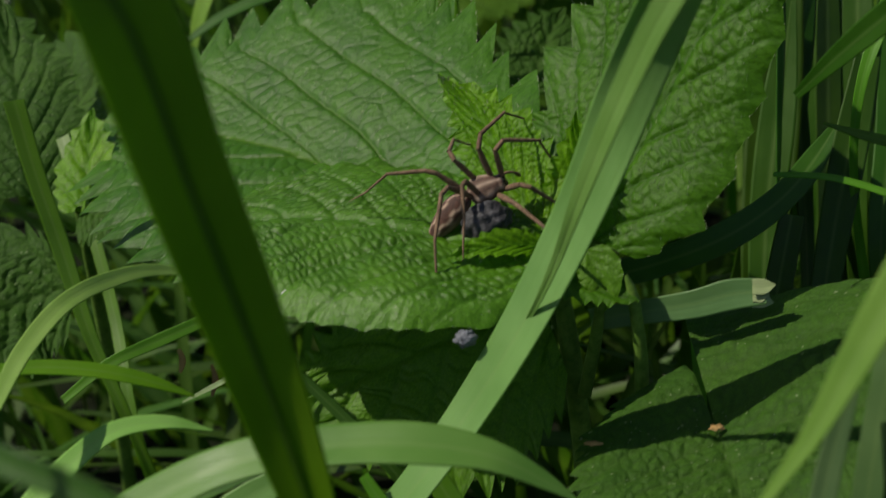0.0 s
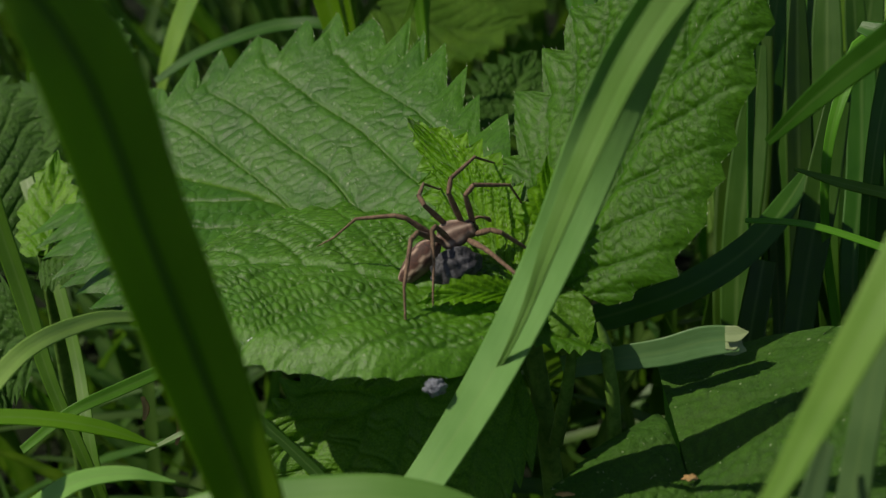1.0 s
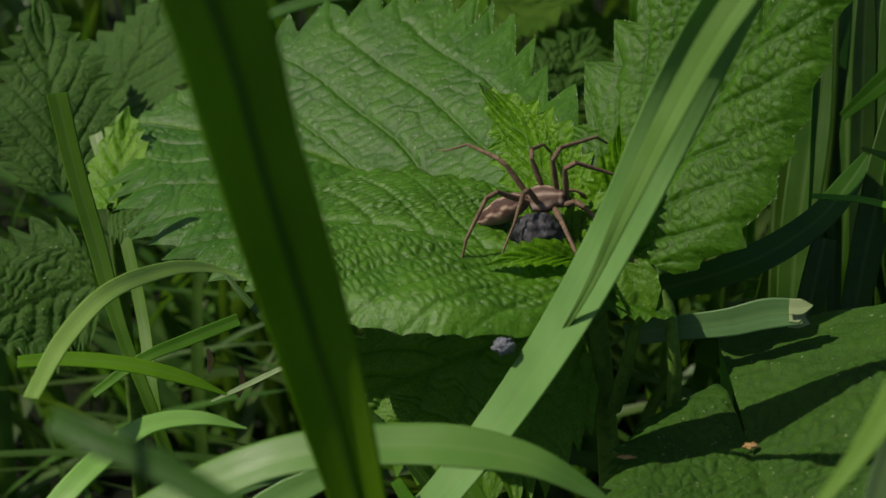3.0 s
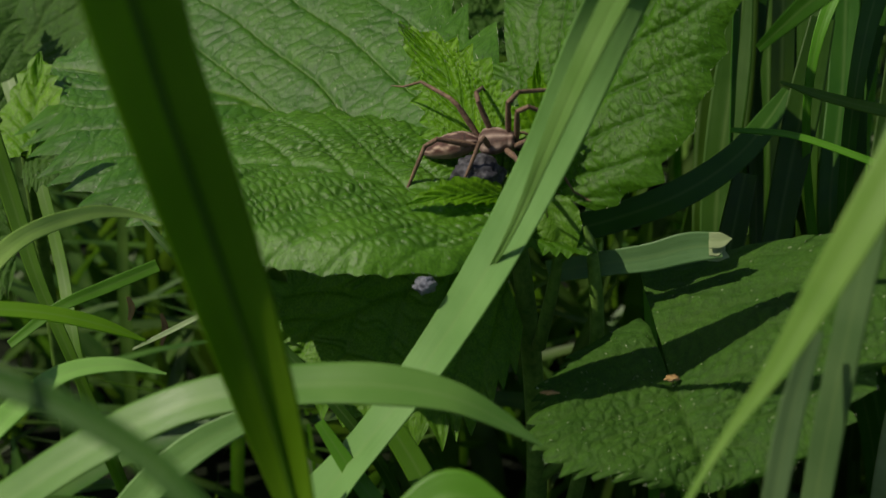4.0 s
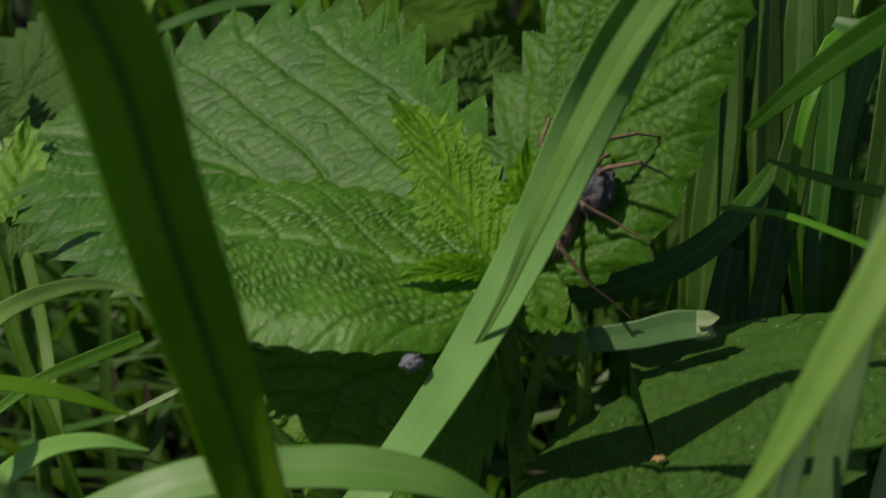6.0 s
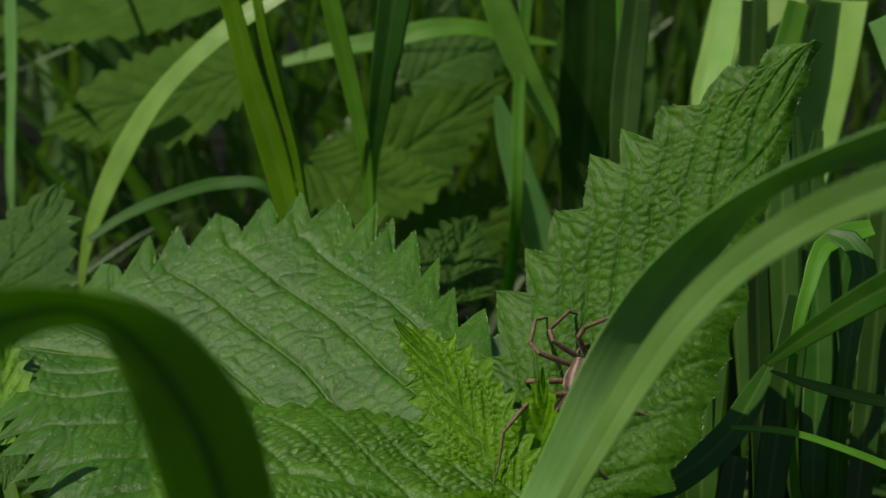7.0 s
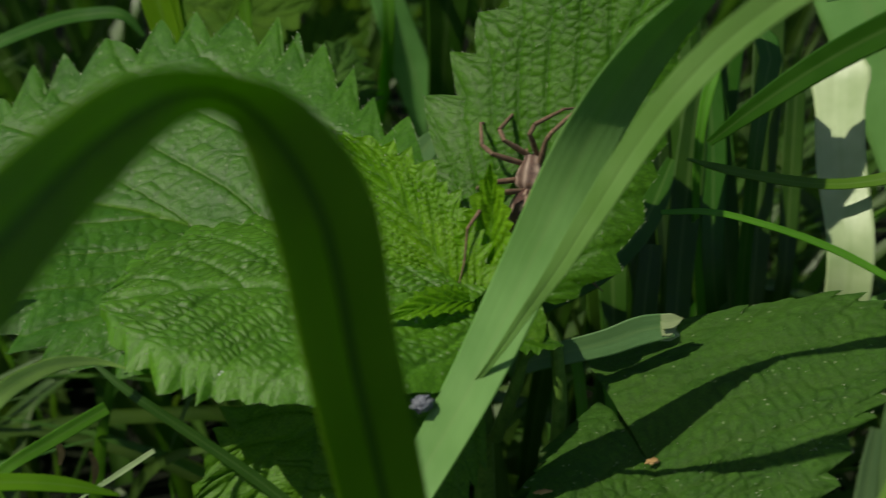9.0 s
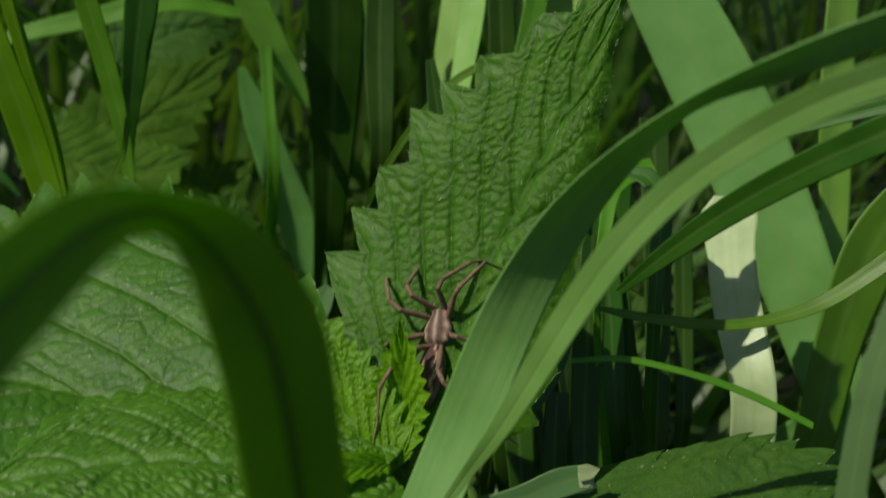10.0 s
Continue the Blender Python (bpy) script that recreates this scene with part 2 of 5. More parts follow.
def pads(u, run, cell, seed):
    """Small uneven pads in staggered rows: domes, and the distance in millimetres to the nearest crease."""
    c = run / cell
    i, j = np.floor(u), np.floor(c)
    first, second = np.full(u.shape, 9.0), np.full(u.shape, 9.0)
    tall = np.zeros(u.shape)
    for di in (-1, 0, 1):
        for dj in (-2, -1, 0, 1, 2):
            a, b = i + di, j + dj
            d = np.hypot(u - (a + 0.5 + 0.7 * (chance(a, b, seed) - 0.5)), 0.75 * (c - (b + 0.5 + 0.5 * (a % 2) + 0.95 * (chance(a, b, seed + 4) - 0.5))))
            nearer = d < first
            second = np.where(nearer, first, np.minimum(second, d))
            tall = np.where(nearer, 0.35 + 1.0 * chance(a, b, seed + 8), tall)
            first = np.where(nearer, d, first)
    rim = second - first
    return np.clip(rim / 0.6, 0, 1) ** 0.9 * tall, rim * 0.7 * cell


def leaf(name, mid, normal, left, right, teeth, mat, parent=None, profile=None, rise_left=0.0, rise_right=0.0,
         curl_left=0.0, curl_right=0.0, tooth=3.0, profile_right=None, tooth_left=None, tooth_right=None, pucker=0.5, veins=7, seed=1, wave=1.0, slant=0.42, slant_right=None,
         quilt=(1.0, 1.0), cell=(1.8, 1.8), split=(2, 2), dense=(0, 0), lobe=0.0, lobe_right=None, vein_wide=0.28, ridge=0.15, rough=0.25, net=(1.0, 1.0), bulge=0.0, hairs=0, straight=False, cellular=False, hem=0.0):
    """A toothed nettle leaf along its midrib. left and right: half widths; rise: how steeply each half climbs from the midrib;
    curl: how far its margin bends down; hem: a smooth strip along its left margin; quilt: how strongly each half is puckered; cell, split: size and number of puckers between veins."""
    rng = np.random.default_rng(seed)
    ns, nv = dense[0] or teeth * 10 + 1, dense[1] or 90
    row, length = spline(mid, ns)
    s = np.linspace(0, 1, ns)
    T = unit(np.gradient(row, axis=0))
    N = unit(np.array(normal, float) - (T @ np.array(normal, float))[:, None] * T)
    Bv = np.cross(N, T)
    prof = profile or ((0, 0.5), (0.08, 0.74), (0.24, 0.97), (0.38, 1.0), (0.55, 0.88), (0.75, 0.52), (0.9, 0.2), (1, 0.0))
    w, w2 = np.interp(s, *np.array(prof).T), np.interp(s, *np.array(profile_right or prof).T)
    for u in (w, w2):
        for _ in range(ns // 16):
            u[1:-1] = (u[:-2] + 2 * u[1:-1] + u[2:]) / 4
    v = np.linspace(-1, 1, nv)
    V, Sg = np.meshgrid(v, s)
    front = V > 0
    side = np.where(front, left, right)
    A = np.abs(V)
    back = np.where(front, lobe, lobe if lobe_right is None else lobe_right) * A * np.clip(1 - Sg / 0.3, 0, 1) ** 1.5
    rung = Sg
    if lobe > 15:
        # teeth spaced along the margin, round the base lobes too
        edge = [np.hypot(np.gradient(u * h), np.gradient(s * length - back[:, k])) for u, h, k in ((w, left, -1), (w2, right, 0))]
        rung = np.where(front, *[(np.cumsum(e) / e.sum())[:, None] for e in edge])
    along = rung * teeth + np.where(front, 0.0, 0.45) + 0.16 * np.sin(rung * teeth * 2.1 + seed)
    phase, index = along % 1.0, np.floor(along).astype(int)
    size = rng.uniform(0.62, 1.2, teeth + 4)[np.clip(index, 0, teeth + 3)]
    saw = np.where(phase < 0.6, (phase / 0.6) ** 0.9, (1 - phase) / 0.4) * size
    out = np.clip((A - 0.8) / 0.2, 0, 1) ** 1.25
    wide = np.where(front, w[:, None], w2[:, None])
    W = wide * side
    tooth = np.where(front, tooth if tooth_left is None else tooth_left + (tooth - tooth_left) * np.clip(Sg * 2.4 - 1, 0, 1), tooth)
    if tooth_right is not None:
        tooth = np.where(front, tooth, tooth_right)
    room = np.clip(wide * 2.2, 0.3, 1)
    reach = A * W + out * saw * tooth * room
    ahead = out * saw * tooth * 0.28 * room - back
    rise = np.where(front, rise_left, rise_right)
    curl = np.where(front, curl_left, curl_right)
    lift = rise * (np.sqrt(reach ** 2 + 9) - 3) * (1 - 0.18 * A) - curl * np.clip((A - 0.72) / 0.28, 0, 1.2) ** 2 * (0.6 + 0.4 * wide)
    lift = lift + np.where(front, 0, bulge) * np.clip(1 - Sg / 0.5, 0, 1) * np.sin(np.pi * np.clip(A, 0, 1))
    # lateral veins sweep forwards from the midrib; between them lie rows of puckers
    nx, ny = Sg * length - (back if lobe > 15 else 0), V * W
    sway = 0.05 * np.sin(ny * 0.28 + nx * 0.1 + seed) + 0.04 * np.sin(nx * 0.21 - ny * 0.09 + 2 * seed)
    sweep = np.where(front, slant, slant if slant_right is None else slant_right)
    bend = np.where(front, A ** 1.08 * (0.9 - 0.35 * Sg), A * wide) if straight else A ** 1.08 * (0.9 - 0.35 * Sg)
    q = (Sg - sweep * bend) * np.where(front, 1.0, 0.62 if straight else 1.0) * veins + np.where(front, 0, 0.35) + sway
    d = np.abs(q - np.round(q)) * length / veins * np.where(front, 0.8, 1.1 if straight else 0.8)
    fade = np.clip(1.15 - A, 0, 1) ** 0.5
    groove = np.exp(-(d / 0.5) ** 2) * fade
    line = np.exp(-(d / vein_wide) ** 2) * fade
    midrib = np.exp(-(A * W / 0.8) ** 2)
    lean = math.atan(slant * 0.75 * length / max(left, right))
    run = nx * math.sin(lean) + A * W * math.cos(lean)
    dome, gap = (pads if cellular else ladder)(q * np.where(front, *split), run, np.where(front, *cell), seed)
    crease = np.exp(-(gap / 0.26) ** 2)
    amount = (0.8 + 0.35 * np.sin(nx * 0.31 + 1.7 * seed) * np.sin(ny * 0.43 + seed)) * np.where(front, *quilt) * np.clip(1.35 - 0.7 * A, 0, 1) * np.clip(A * W / 2.5, 0, 1)
    if hem:
        amount = amount * np.where(front, np.clip((1 - hem - A) / 0.05, 0.12, 1), 1)
    swell = (np.sin(nx * 0.19 + seed) * np.sin(ny * 0.16 + 2 * seed) + 0.5 * np.sin(nx * 0.37 + ny * 0.26 + seed)) * wave
    lift = lift + pucker * amount * (0.8 * dome - 0.55 * crease) + ridge * np.where(front, *net) * (1 - np.exp(-(d / 1.6) ** 2)) * np.clip(A * 5, 0, 1) * (1.05 - 0.5 * A) - 0.4 * midrib - np.where(front, 0.28 * net[0], 0.28 * net[1]) * groove + 0.5 * swell
    for k in range(9):
        a, b = rng.uniform(0, 6.28, 2)
        wave_length = rng.uniform(1.6, 6.0)
        lift = lift + 0.022 * wave_length * rough * np.sin((nx * math.cos(a) + ny * math.sin(a)) * 6.28 / wave_length + b)
    # a short crease runs out into each tooth
    lift = lift - 0.35 * out * np.exp(-((phase - 0.6) / 0.12) ** 2) * (1 - out * 0.5)
    P = row[:, None] + Bv[:, None] * (np.sign(V) * reach)[..., None] + T[:, None] * ahead[..., None] + N[:, None] * lift[..., None]
    rib = np.clip(line + np.exp(-(A * W / 0.45) ** 2), 0, 1)
    # mask of the painted shade: creases, and more weakly the vein grooves
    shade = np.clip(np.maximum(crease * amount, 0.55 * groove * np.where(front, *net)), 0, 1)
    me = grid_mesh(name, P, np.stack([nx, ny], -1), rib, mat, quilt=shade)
    ob = attach(new(name, me), parent)
    if hairs:
        i, j = rng.integers(1, ns - 1, hairs), rng.integers(0, nv, hairs)
        edge = rng.random(hairs) < 0.25
        j = np.where(edge, np.where(rng.random(hairs) < 0.5, 0, nv - 1), j)
        foot = P[i, j]
        way = unit(N[i] * 1.0 + T[i] * 0.7 + Bv[i] * np.where(edge, np.where(j > 0, 0.9, -0.9), 0)[:, None] + rng.normal(0, 0.3, (hairs, 3)))
        tip = foot + way * rng.uniform(0.35, 0.8, hairs)[:, None]
        a = unit(np.cross(way, rng.normal(0, 1, (hairs, 3)))) * 0.055
        b = np.cross(way, a)
        corners = np.stack([foot + a - way * 0.1, foot - 0.5 * a + 0.87 * b - way * 0.1, foot - 0.5 * a - 0.87 * b - way * 0.1, tip], 1).reshape(-1, 3)
        k = np.arange(hairs)[:, None] * 4
        faces = np.concatenate([k + (0, 1, 3), k + (1, 2, 3), k + (2, 0, 3)])
        down = bpy.data.meshes.new("hairs")
        down.from_pydata((corners * 0.001).tolist(), [], faces.tolist())
        down.materials.append(HAIR)
        tagged(attach(new("hairs", down), ob), "fine pale stinging hairs", kind="stuff")
    return ob


def rod(name, points, mat, parent=None, sides=10):
    """A tapered round stem: rows of x, y, z, radius."""
    n = max(8, len(points) * 8)
    row, length = spline(points, n)
    T = unit(np.gradient(row[:, :3], axis=0))
    ref = np.array([0.3, 0.9, 0.1])
    X = unit(np.cross(T, ref))
    Y = np.cross(T, X)
    a = np.linspace(0, 2 * np.pi, sides, endpoint=False)
    r = np.maximum(row[:, 3], 0.02)[:, None, None]
    P = row[:, None, :3] + r * (X[:, None] * np.cos(a)[None, :, None] + Y[:, None] * np.sin(a)[None, :, None])
    uv = np.stack(np.broadcast_arrays(a[None] * 2, np.linspace(0, length, n)[:, None]), -1)
    return attach(new(name, grid_mesh(name, P, uv, np.zeros((n, sides)), mat, True)), parent)


def blade_mesh(name, points, mat, face=(0, -0.8, 0.5), keel=0.12, rows=0, seed=0, twist=0.0):
    """A grass blade: rows of x, y, z, width and, if given, turn in degrees round its own length. keel: how deep its midrib lies."""
    pts = [(*p, 0.0) if len(p) == 4 else p for p in points]
    n = rows or max(24, len(pts) * 9)
    row, length = spline(pts, n)
    P0, width, turn = row[:, :3], np.maximum(row[:, 3], 0.05), np.radians(row[:, 4] + twist)
    T = unit(np.gradient(P0, axis=0))
    f = np.array(face, float)
    N = unit(f - (T @ f)[:, None] * T)
    S = np.cross(T, N)
    S, N = S * np.cos(turn)[:, None] + N * np.sin(turn)[:, None], N * np.cos(turn)[:, None] - S * np.sin(turn)[:, None]
    cols = 13
    v = np.linspace(-1, 1, cols)
    rng = np.random.default_rng(seed)
    wob = 1 + 0.02 * np.sin(np.linspace(0, 9, n) + seed)[:, None]
    half = (width / 2)[:, None] * wob
    depth = keel * (np.abs(v)[None] ** 1.3 - 1) * half + 0.008 * half * np.cos(v * 12)[None]
    depth = depth + 0.25 * np.sin(np.linspace(0, length * 0.12, n) + seed * 1.7)[:, None] * v[None] * (half / 3)
    thick = 0.09 + 0.09 * np.exp(-(v / 0.15) ** 2)
    top = P0[:, None] + S[:, None] * (v[None] * half)[..., None] + N[:, None] * depth[..., None]
    under = top[:, ::-1] - N[:, None] * thick[::-1][None, :, None] * 2
    P = np.concatenate([top, under], 1)
    along = np.linspace(0, length, n)[:, None]
    uv = np.stack(np.broadcast_arrays(np.r_[v, v[::-1]][None] * half, along), -1)
    rib = np.broadcast_to(np.exp(-(np.r_[v, v[::-1]] / 0.09) ** 2)[None], P.shape[:2])
    return grid_mesh(name, P, uv, rib, mat, True)


def ribbon_mesh(name, left, right, mat, keel=0.12, seed=0, groove=0.3):
    """A blade between two edges, each a list of places from its root up."""
    n = 110
    L, R = spline(left, n)[0], spline(right, n)[0]
    mid = (L + R) / 2
    T = unit(np.gradient(mid, axis=0))
    N = unit(np.cross(R - L, T))
    v = np.linspace(-1, 1, 25)
    half = np.linalg.norm(R - L, axis=1)[:, None] / 2
    length = np.linalg.norm(np.diff(mid, axis=0), axis=1).sum()
    along = np.linspace(0, length, n)[:, None]
    depth = keel * (np.abs(v)[None] ** 1.3 - 1) * half + 0.012 * np.cos(v * 21)[None] + 0.12 * np.sin(along * 0.11 + seed) * v[None] * half / 3
    depth = depth - 0.3 * groove * np.exp(-(v / 0.07) ** 2)[None]
    thick = 0.09 + 0.12 * np.exp(-(v / 0.12) ** 2)
    top = mid[:, None] + (R - L)[:, None] / 2 * v[None, :, None] + N[:, None] * depth[..., None]
    under = top[:, ::-1] - N[:, None] * thick[::-1][None, :, None] * 2
    P = np.concatenate([top, under], 1)
    uv = np.stack(np.broadcast_arrays(np.r_[v, v[::-1]][None] * half, along), -1)
    rib = np.broadcast_to(np.exp(-(np.r_[v, v[::-1]] / 0.07) ** 2)[None], P.shape[:2])
    return grid_mesh(name, P, uv, rib, mat, True)


GROUND_Z = -130.0
SWAY = []   # blades that sway: the blade and rows of time, x, y, z in millimetres


def broad_blade(label, left, right, mat, sway=(), rib=None, **shape):
    ob = tagged(new("grass_blade", ribbon_mesh("grass_blade", left, right, mat, **shape)), label, "grass", group="grass blades round the nettle")
    if rib:
        # the midrib lies on the face as a narrow strip of its own
        L, R = spline(left, 44)[0], spline(right, 44)[0]
        N = unit(np.cross(R - L, np.gradient((L + R) / 2, axis=0)))
        half = np.linalg.norm(R - L, axis=1, keepdims=True) / 2
        mid = (L + R) / 2 + N * (0.3 - 0.3 * shape.get("groove", 0.3) - shape.get("keel", 0.12) * half * 0.98)
        tagged(attach(new("midrib", ribbon_mesh("midrib", (mid - (R - L) * 0.05).tolist(), (mid + (R - L) * 0.05).tolist(), rib, keel=0.0, groove=0.0)), ob), "sunken darker midrib")
    if sway:
        SWAY.append((ob, sway))
    return ob


def grass(label, points, mat, root=None, sway=(), **shape):
    """One blade as a thing of its own. root: x and y in the plan at which its lower end enters the ground."""
    pts = list(points)
    if root is not None:
        end = pts[-1]
        pts += [(end[0] * 0.5 + root[0] * 0.5, end[1] * 0.5 + root[1] * 0.5, (end[2] + GROUND_Z) / 2 + 12, end[3]), (*root, GROUND_Z - 2, end[3] * 0.7)]
    me = blade_mesh("grass_blade", pts, mat, **shape)
    ob = tagged(new("grass_blade", me), label, "grass", group="grass blades round the nettle")
    if sway:
        SWAY.append((ob, sway))
    return ob


# ---------------------------------------------------------------- ground
def ground():
    n = 90
    x = np.linspace(-1, 1, n)
    x = np.sign(x) * np.abs(x) ** 3 * 60000
    X, Y = np.meshgrid(x, x + 150)
    near = np.exp(-(np.hypot(X, Y) / 2000) ** 2)
    Z = GROUND_Z + near * (5 * np.sin(X * 0.03) * np.sin(Y * 0.04) + 3 * np.sin(X * 0.11 + Y * 0.07))
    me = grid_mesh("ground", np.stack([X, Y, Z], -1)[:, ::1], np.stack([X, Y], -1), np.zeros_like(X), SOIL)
    return tagged(new("ground", me), "near-black soil under the grass", "ground", kind="structure")


ground()

# ---------------------------------------------------------------- the nettle
nettle = tagged(new("nettle"), "green stinging nettle shoot with broad toothed leaves", "nettle")
nettle.location = mm(8, 22, GROUND_Z)


def nettle_leaf(label, name, mid, *args, **kw):
    base = np.array((8, 22, GROUND_Z))
    ob = leaf(name, [tuple(np.array(p) - base) for p in mid], *args, parent=nettle, **kw)
    if label:
        tagged(ob, label)
    return ob


nettle_leaf("broad dull green leaf with long sunken veins and coarse teeth", "leaf", [(6, 22, 1.2), (-19, 40, 2.8), (-40, 53, 4.4), (-69, 66.5, 3.5)], (0.1, -0.1, 1),
            30, 31, 17, NETTLE, rise_right=0.6, rise_left=0.0, curl_left=2.0, profile=((0, 0.5), (0.1, 0.74), (0.28, 0.95), (0.45, 1.0), (0.6, 0.93), (0.74, 0.72), (0.87, 0.4), (1, 0)),
            profile_right=((0, 0.25), (0.1, 0.42), (0.2, 0.62), (0.3, 0.8), (0.42, 0.97), (0.52, 1.0), (0.6, 0.95), (0.69, 0.78), (0.8, 0.58), (0.9, 0.33), (1, 0)), veins=6, slant=0.75, slant_right=1.1, straight=True, cellular=True, quilt=(0.5, 0.5), cell=(2.0, 2.2),
            split=(2, 2.2), seed=3, tooth=6.5, tooth_left=3.0, wave=0.55, pucker=0.32, ridge=0.3, rough=0.1, net=(1.0, 1.2), bulge=2.0, hairs=900, dense=(380, 360), lobe=9, vein_wide=0.2)
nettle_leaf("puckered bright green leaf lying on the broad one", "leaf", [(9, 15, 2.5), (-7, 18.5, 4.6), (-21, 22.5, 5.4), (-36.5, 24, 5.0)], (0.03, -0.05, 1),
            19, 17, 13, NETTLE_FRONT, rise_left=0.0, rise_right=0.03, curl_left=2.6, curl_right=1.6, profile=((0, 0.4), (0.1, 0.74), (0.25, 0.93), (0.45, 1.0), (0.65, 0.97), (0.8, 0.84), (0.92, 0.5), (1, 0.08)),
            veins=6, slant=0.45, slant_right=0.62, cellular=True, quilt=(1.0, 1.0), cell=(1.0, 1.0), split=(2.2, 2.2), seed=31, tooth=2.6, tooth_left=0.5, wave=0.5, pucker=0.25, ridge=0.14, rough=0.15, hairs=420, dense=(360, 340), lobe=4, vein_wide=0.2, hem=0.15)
nettle_leaf("upright quilted green leaf with a nibbled tip", "leaf", [(15, 21, 1), (26, 30, 17), (37, 34, 34), (49.5, 38, 54)], (-0.644, -0.56, 0.5),
            18, 12, 10, NETTLE_RIGHT, rise_left=0.12, rise_right=-0.3, curl_right=1.5, hairs=500, veins=8, slant=0.6, slant_right=0.25, vein_wide=0.42, seed=5, pucker=0.2, ridge=0.2, tooth=5.5, tooth_right=1.6, wave=0.4, cellular=True, cell=(1.15, 1.15), split=(2.1, 2.3), dense=(380, 300),
            profile=((0, 0.5), (0.1, 0.8), (0.25, 1.0), (0.4, 1.0), (0.6, 0.88), (0.8, 0.52), (0.92, 0.24), (1, 0)), profile_right=((0, 0.5), (0.1, 0.95), (0.25, 1), (0.4, 0.86), (0.55, 0.62), (0.7, 0.4), (0.85, 0.2), (1, 0)))
nettle_leaf("small yellow-green young leaf", "leaf", [(9.5, 17.5, -0.5), (6, 25, 6), (1, 33, 13), (-5, 38, 18.5)], (-0.35, -0.55, 0.75),
            5.6, 6, 12, NETTLE_YOUNG, rise_left=0.25, rise_right=0.25, veins=9, seed=7, hairs=260, pucker=0.2, tooth=1.8, wave=0.3, cellular=True, cell=(0.8, 0.8), split=(2.2, 2.2), ridge=0.1, dense=(300, 170), slant=0.5, vein_wide=0.35)
nettle_leaf("small yellow-green young leaf, folded", "leaf", [(11, 19, 1), (13, 22, 6), (14, 24, 12), (14, 25, 17)], (-0.5, -0.7, 0.3),
            3.2, 3.2, 9, NETTLE_YOUNG, rise_left=0.8, rise_right=0.8, veins=7, seed=8, pucker=0.25, tooth=1.2, wave=0.2, cell=(1.0, 1.0), split=(1, 1))
# the lighter leaf colour makes up for light missing in this shade
nettle_leaf("dark green leaf in the shade below", "leaf", [(8, 22, -10), (-6, 17.5, -12.2), (-18, 14, -15.5), (-29, 11, -20)], (0.1, -0.75, 0.65),
            19, 11, 14, NETTLE_HANG, rise_left=0.1, rise_right=0.1, veins=6, seed=9, tooth=3.0, dense=(220, 160), cell=(2.8, 2.8), split=(1, 1), slant=0.5, pucker=0.3)
nettle_leaf("broad dusty green heart-shaped leaf with upright base lobes", "leaf", [(29.5, 2, -15.8), (30.3, -3, -16.3), (31.2, -8, -17), (32, -12, -17.9), (32.3, -14.5, -19.5)], (0.0, -0.3, 1),
            36, 18, 22, NETTLE_OLD, rise_left=0.5, rise_right=0.05, curl_left=1.0, curl_right=1.0, profile=((0, 0.03), (0.05, 0.5), (0.13, 0.9), (0.22, 1), (0.36, 0.88), (0.5, 0.72), (0.7, 0.52), (0.88, 0.3), (1, 0.06)),
            profile_right=((0, 0.03), (0.06, 0.55), (0.14, 0.85), (0.3, 1), (0.5, 0.95), (0.7, 0.76), (0.88, 0.46), (1, 0.06)), veins=6, seed=11,
            tooth=2.4, tooth_right=1.8, hairs=260, quilt=(0.9, 0.6), cellular=True, cell=(1.5, 1.5), split=(2, 2), dense=(340, 320), slant=0.5, pucker=0.28, lobe=24, lobe_right=13)
nettle_leaf("small green leaf at the shoot's foot", "leaf", [(9.5, 18.5, -1), (13, 16, -2.5), (17, 14, -3), (21, 13, -4)], (0.1, -0.45, 0.9),
            2.6, 2.6, 8, NETTLE_RIGHT, rise_left=0.1, rise_right=0.1, veins=6, seed=14, tooth=0.9, pucker=0.1, ridge=0.04, quilt=(0.4, 0.4), net=(0.25, 0.25), cell=(1.2, 1.2), split=(1, 1))
nettle_leaf("tiny yellow-green leaf, folded lengthwise", "leaf", [(9.5, 15.0, 3.6), (5.5, 13.2, 5.0), (1.5, 11.8, 5.4), (-2.5, 11, 4.8)], (0.0, -0.5, 0.9),
            1.8, 1.8, 7, NETTLE_YOUNG, rise_left=0.7, rise_right=0.7, veins=6, seed=16, tooth=0.7, pucker=0.2, wave=0.2)
nettle_leaf("small yellow-green leaf hanging below the shoot", "leaf", [(14.5, 17.5, 1.0), (16.0, 15.5, -1.0), (16.6, 14, -3.4), (16.2, 13, -6.0)], (-0.1, -0.8, 0.55),
            3.0, 2.6, 5, NETTLE_HANG, rise_left=0.1, rise_right=0.1, veins=5, seed=21, tooth=0.2, pucker=0.06, ridge=0.04, quilt=(0.2, 0.2), net=(0.25, 0.25), wave=0.3, cell=(1.2, 1.2), split=(1, 1))


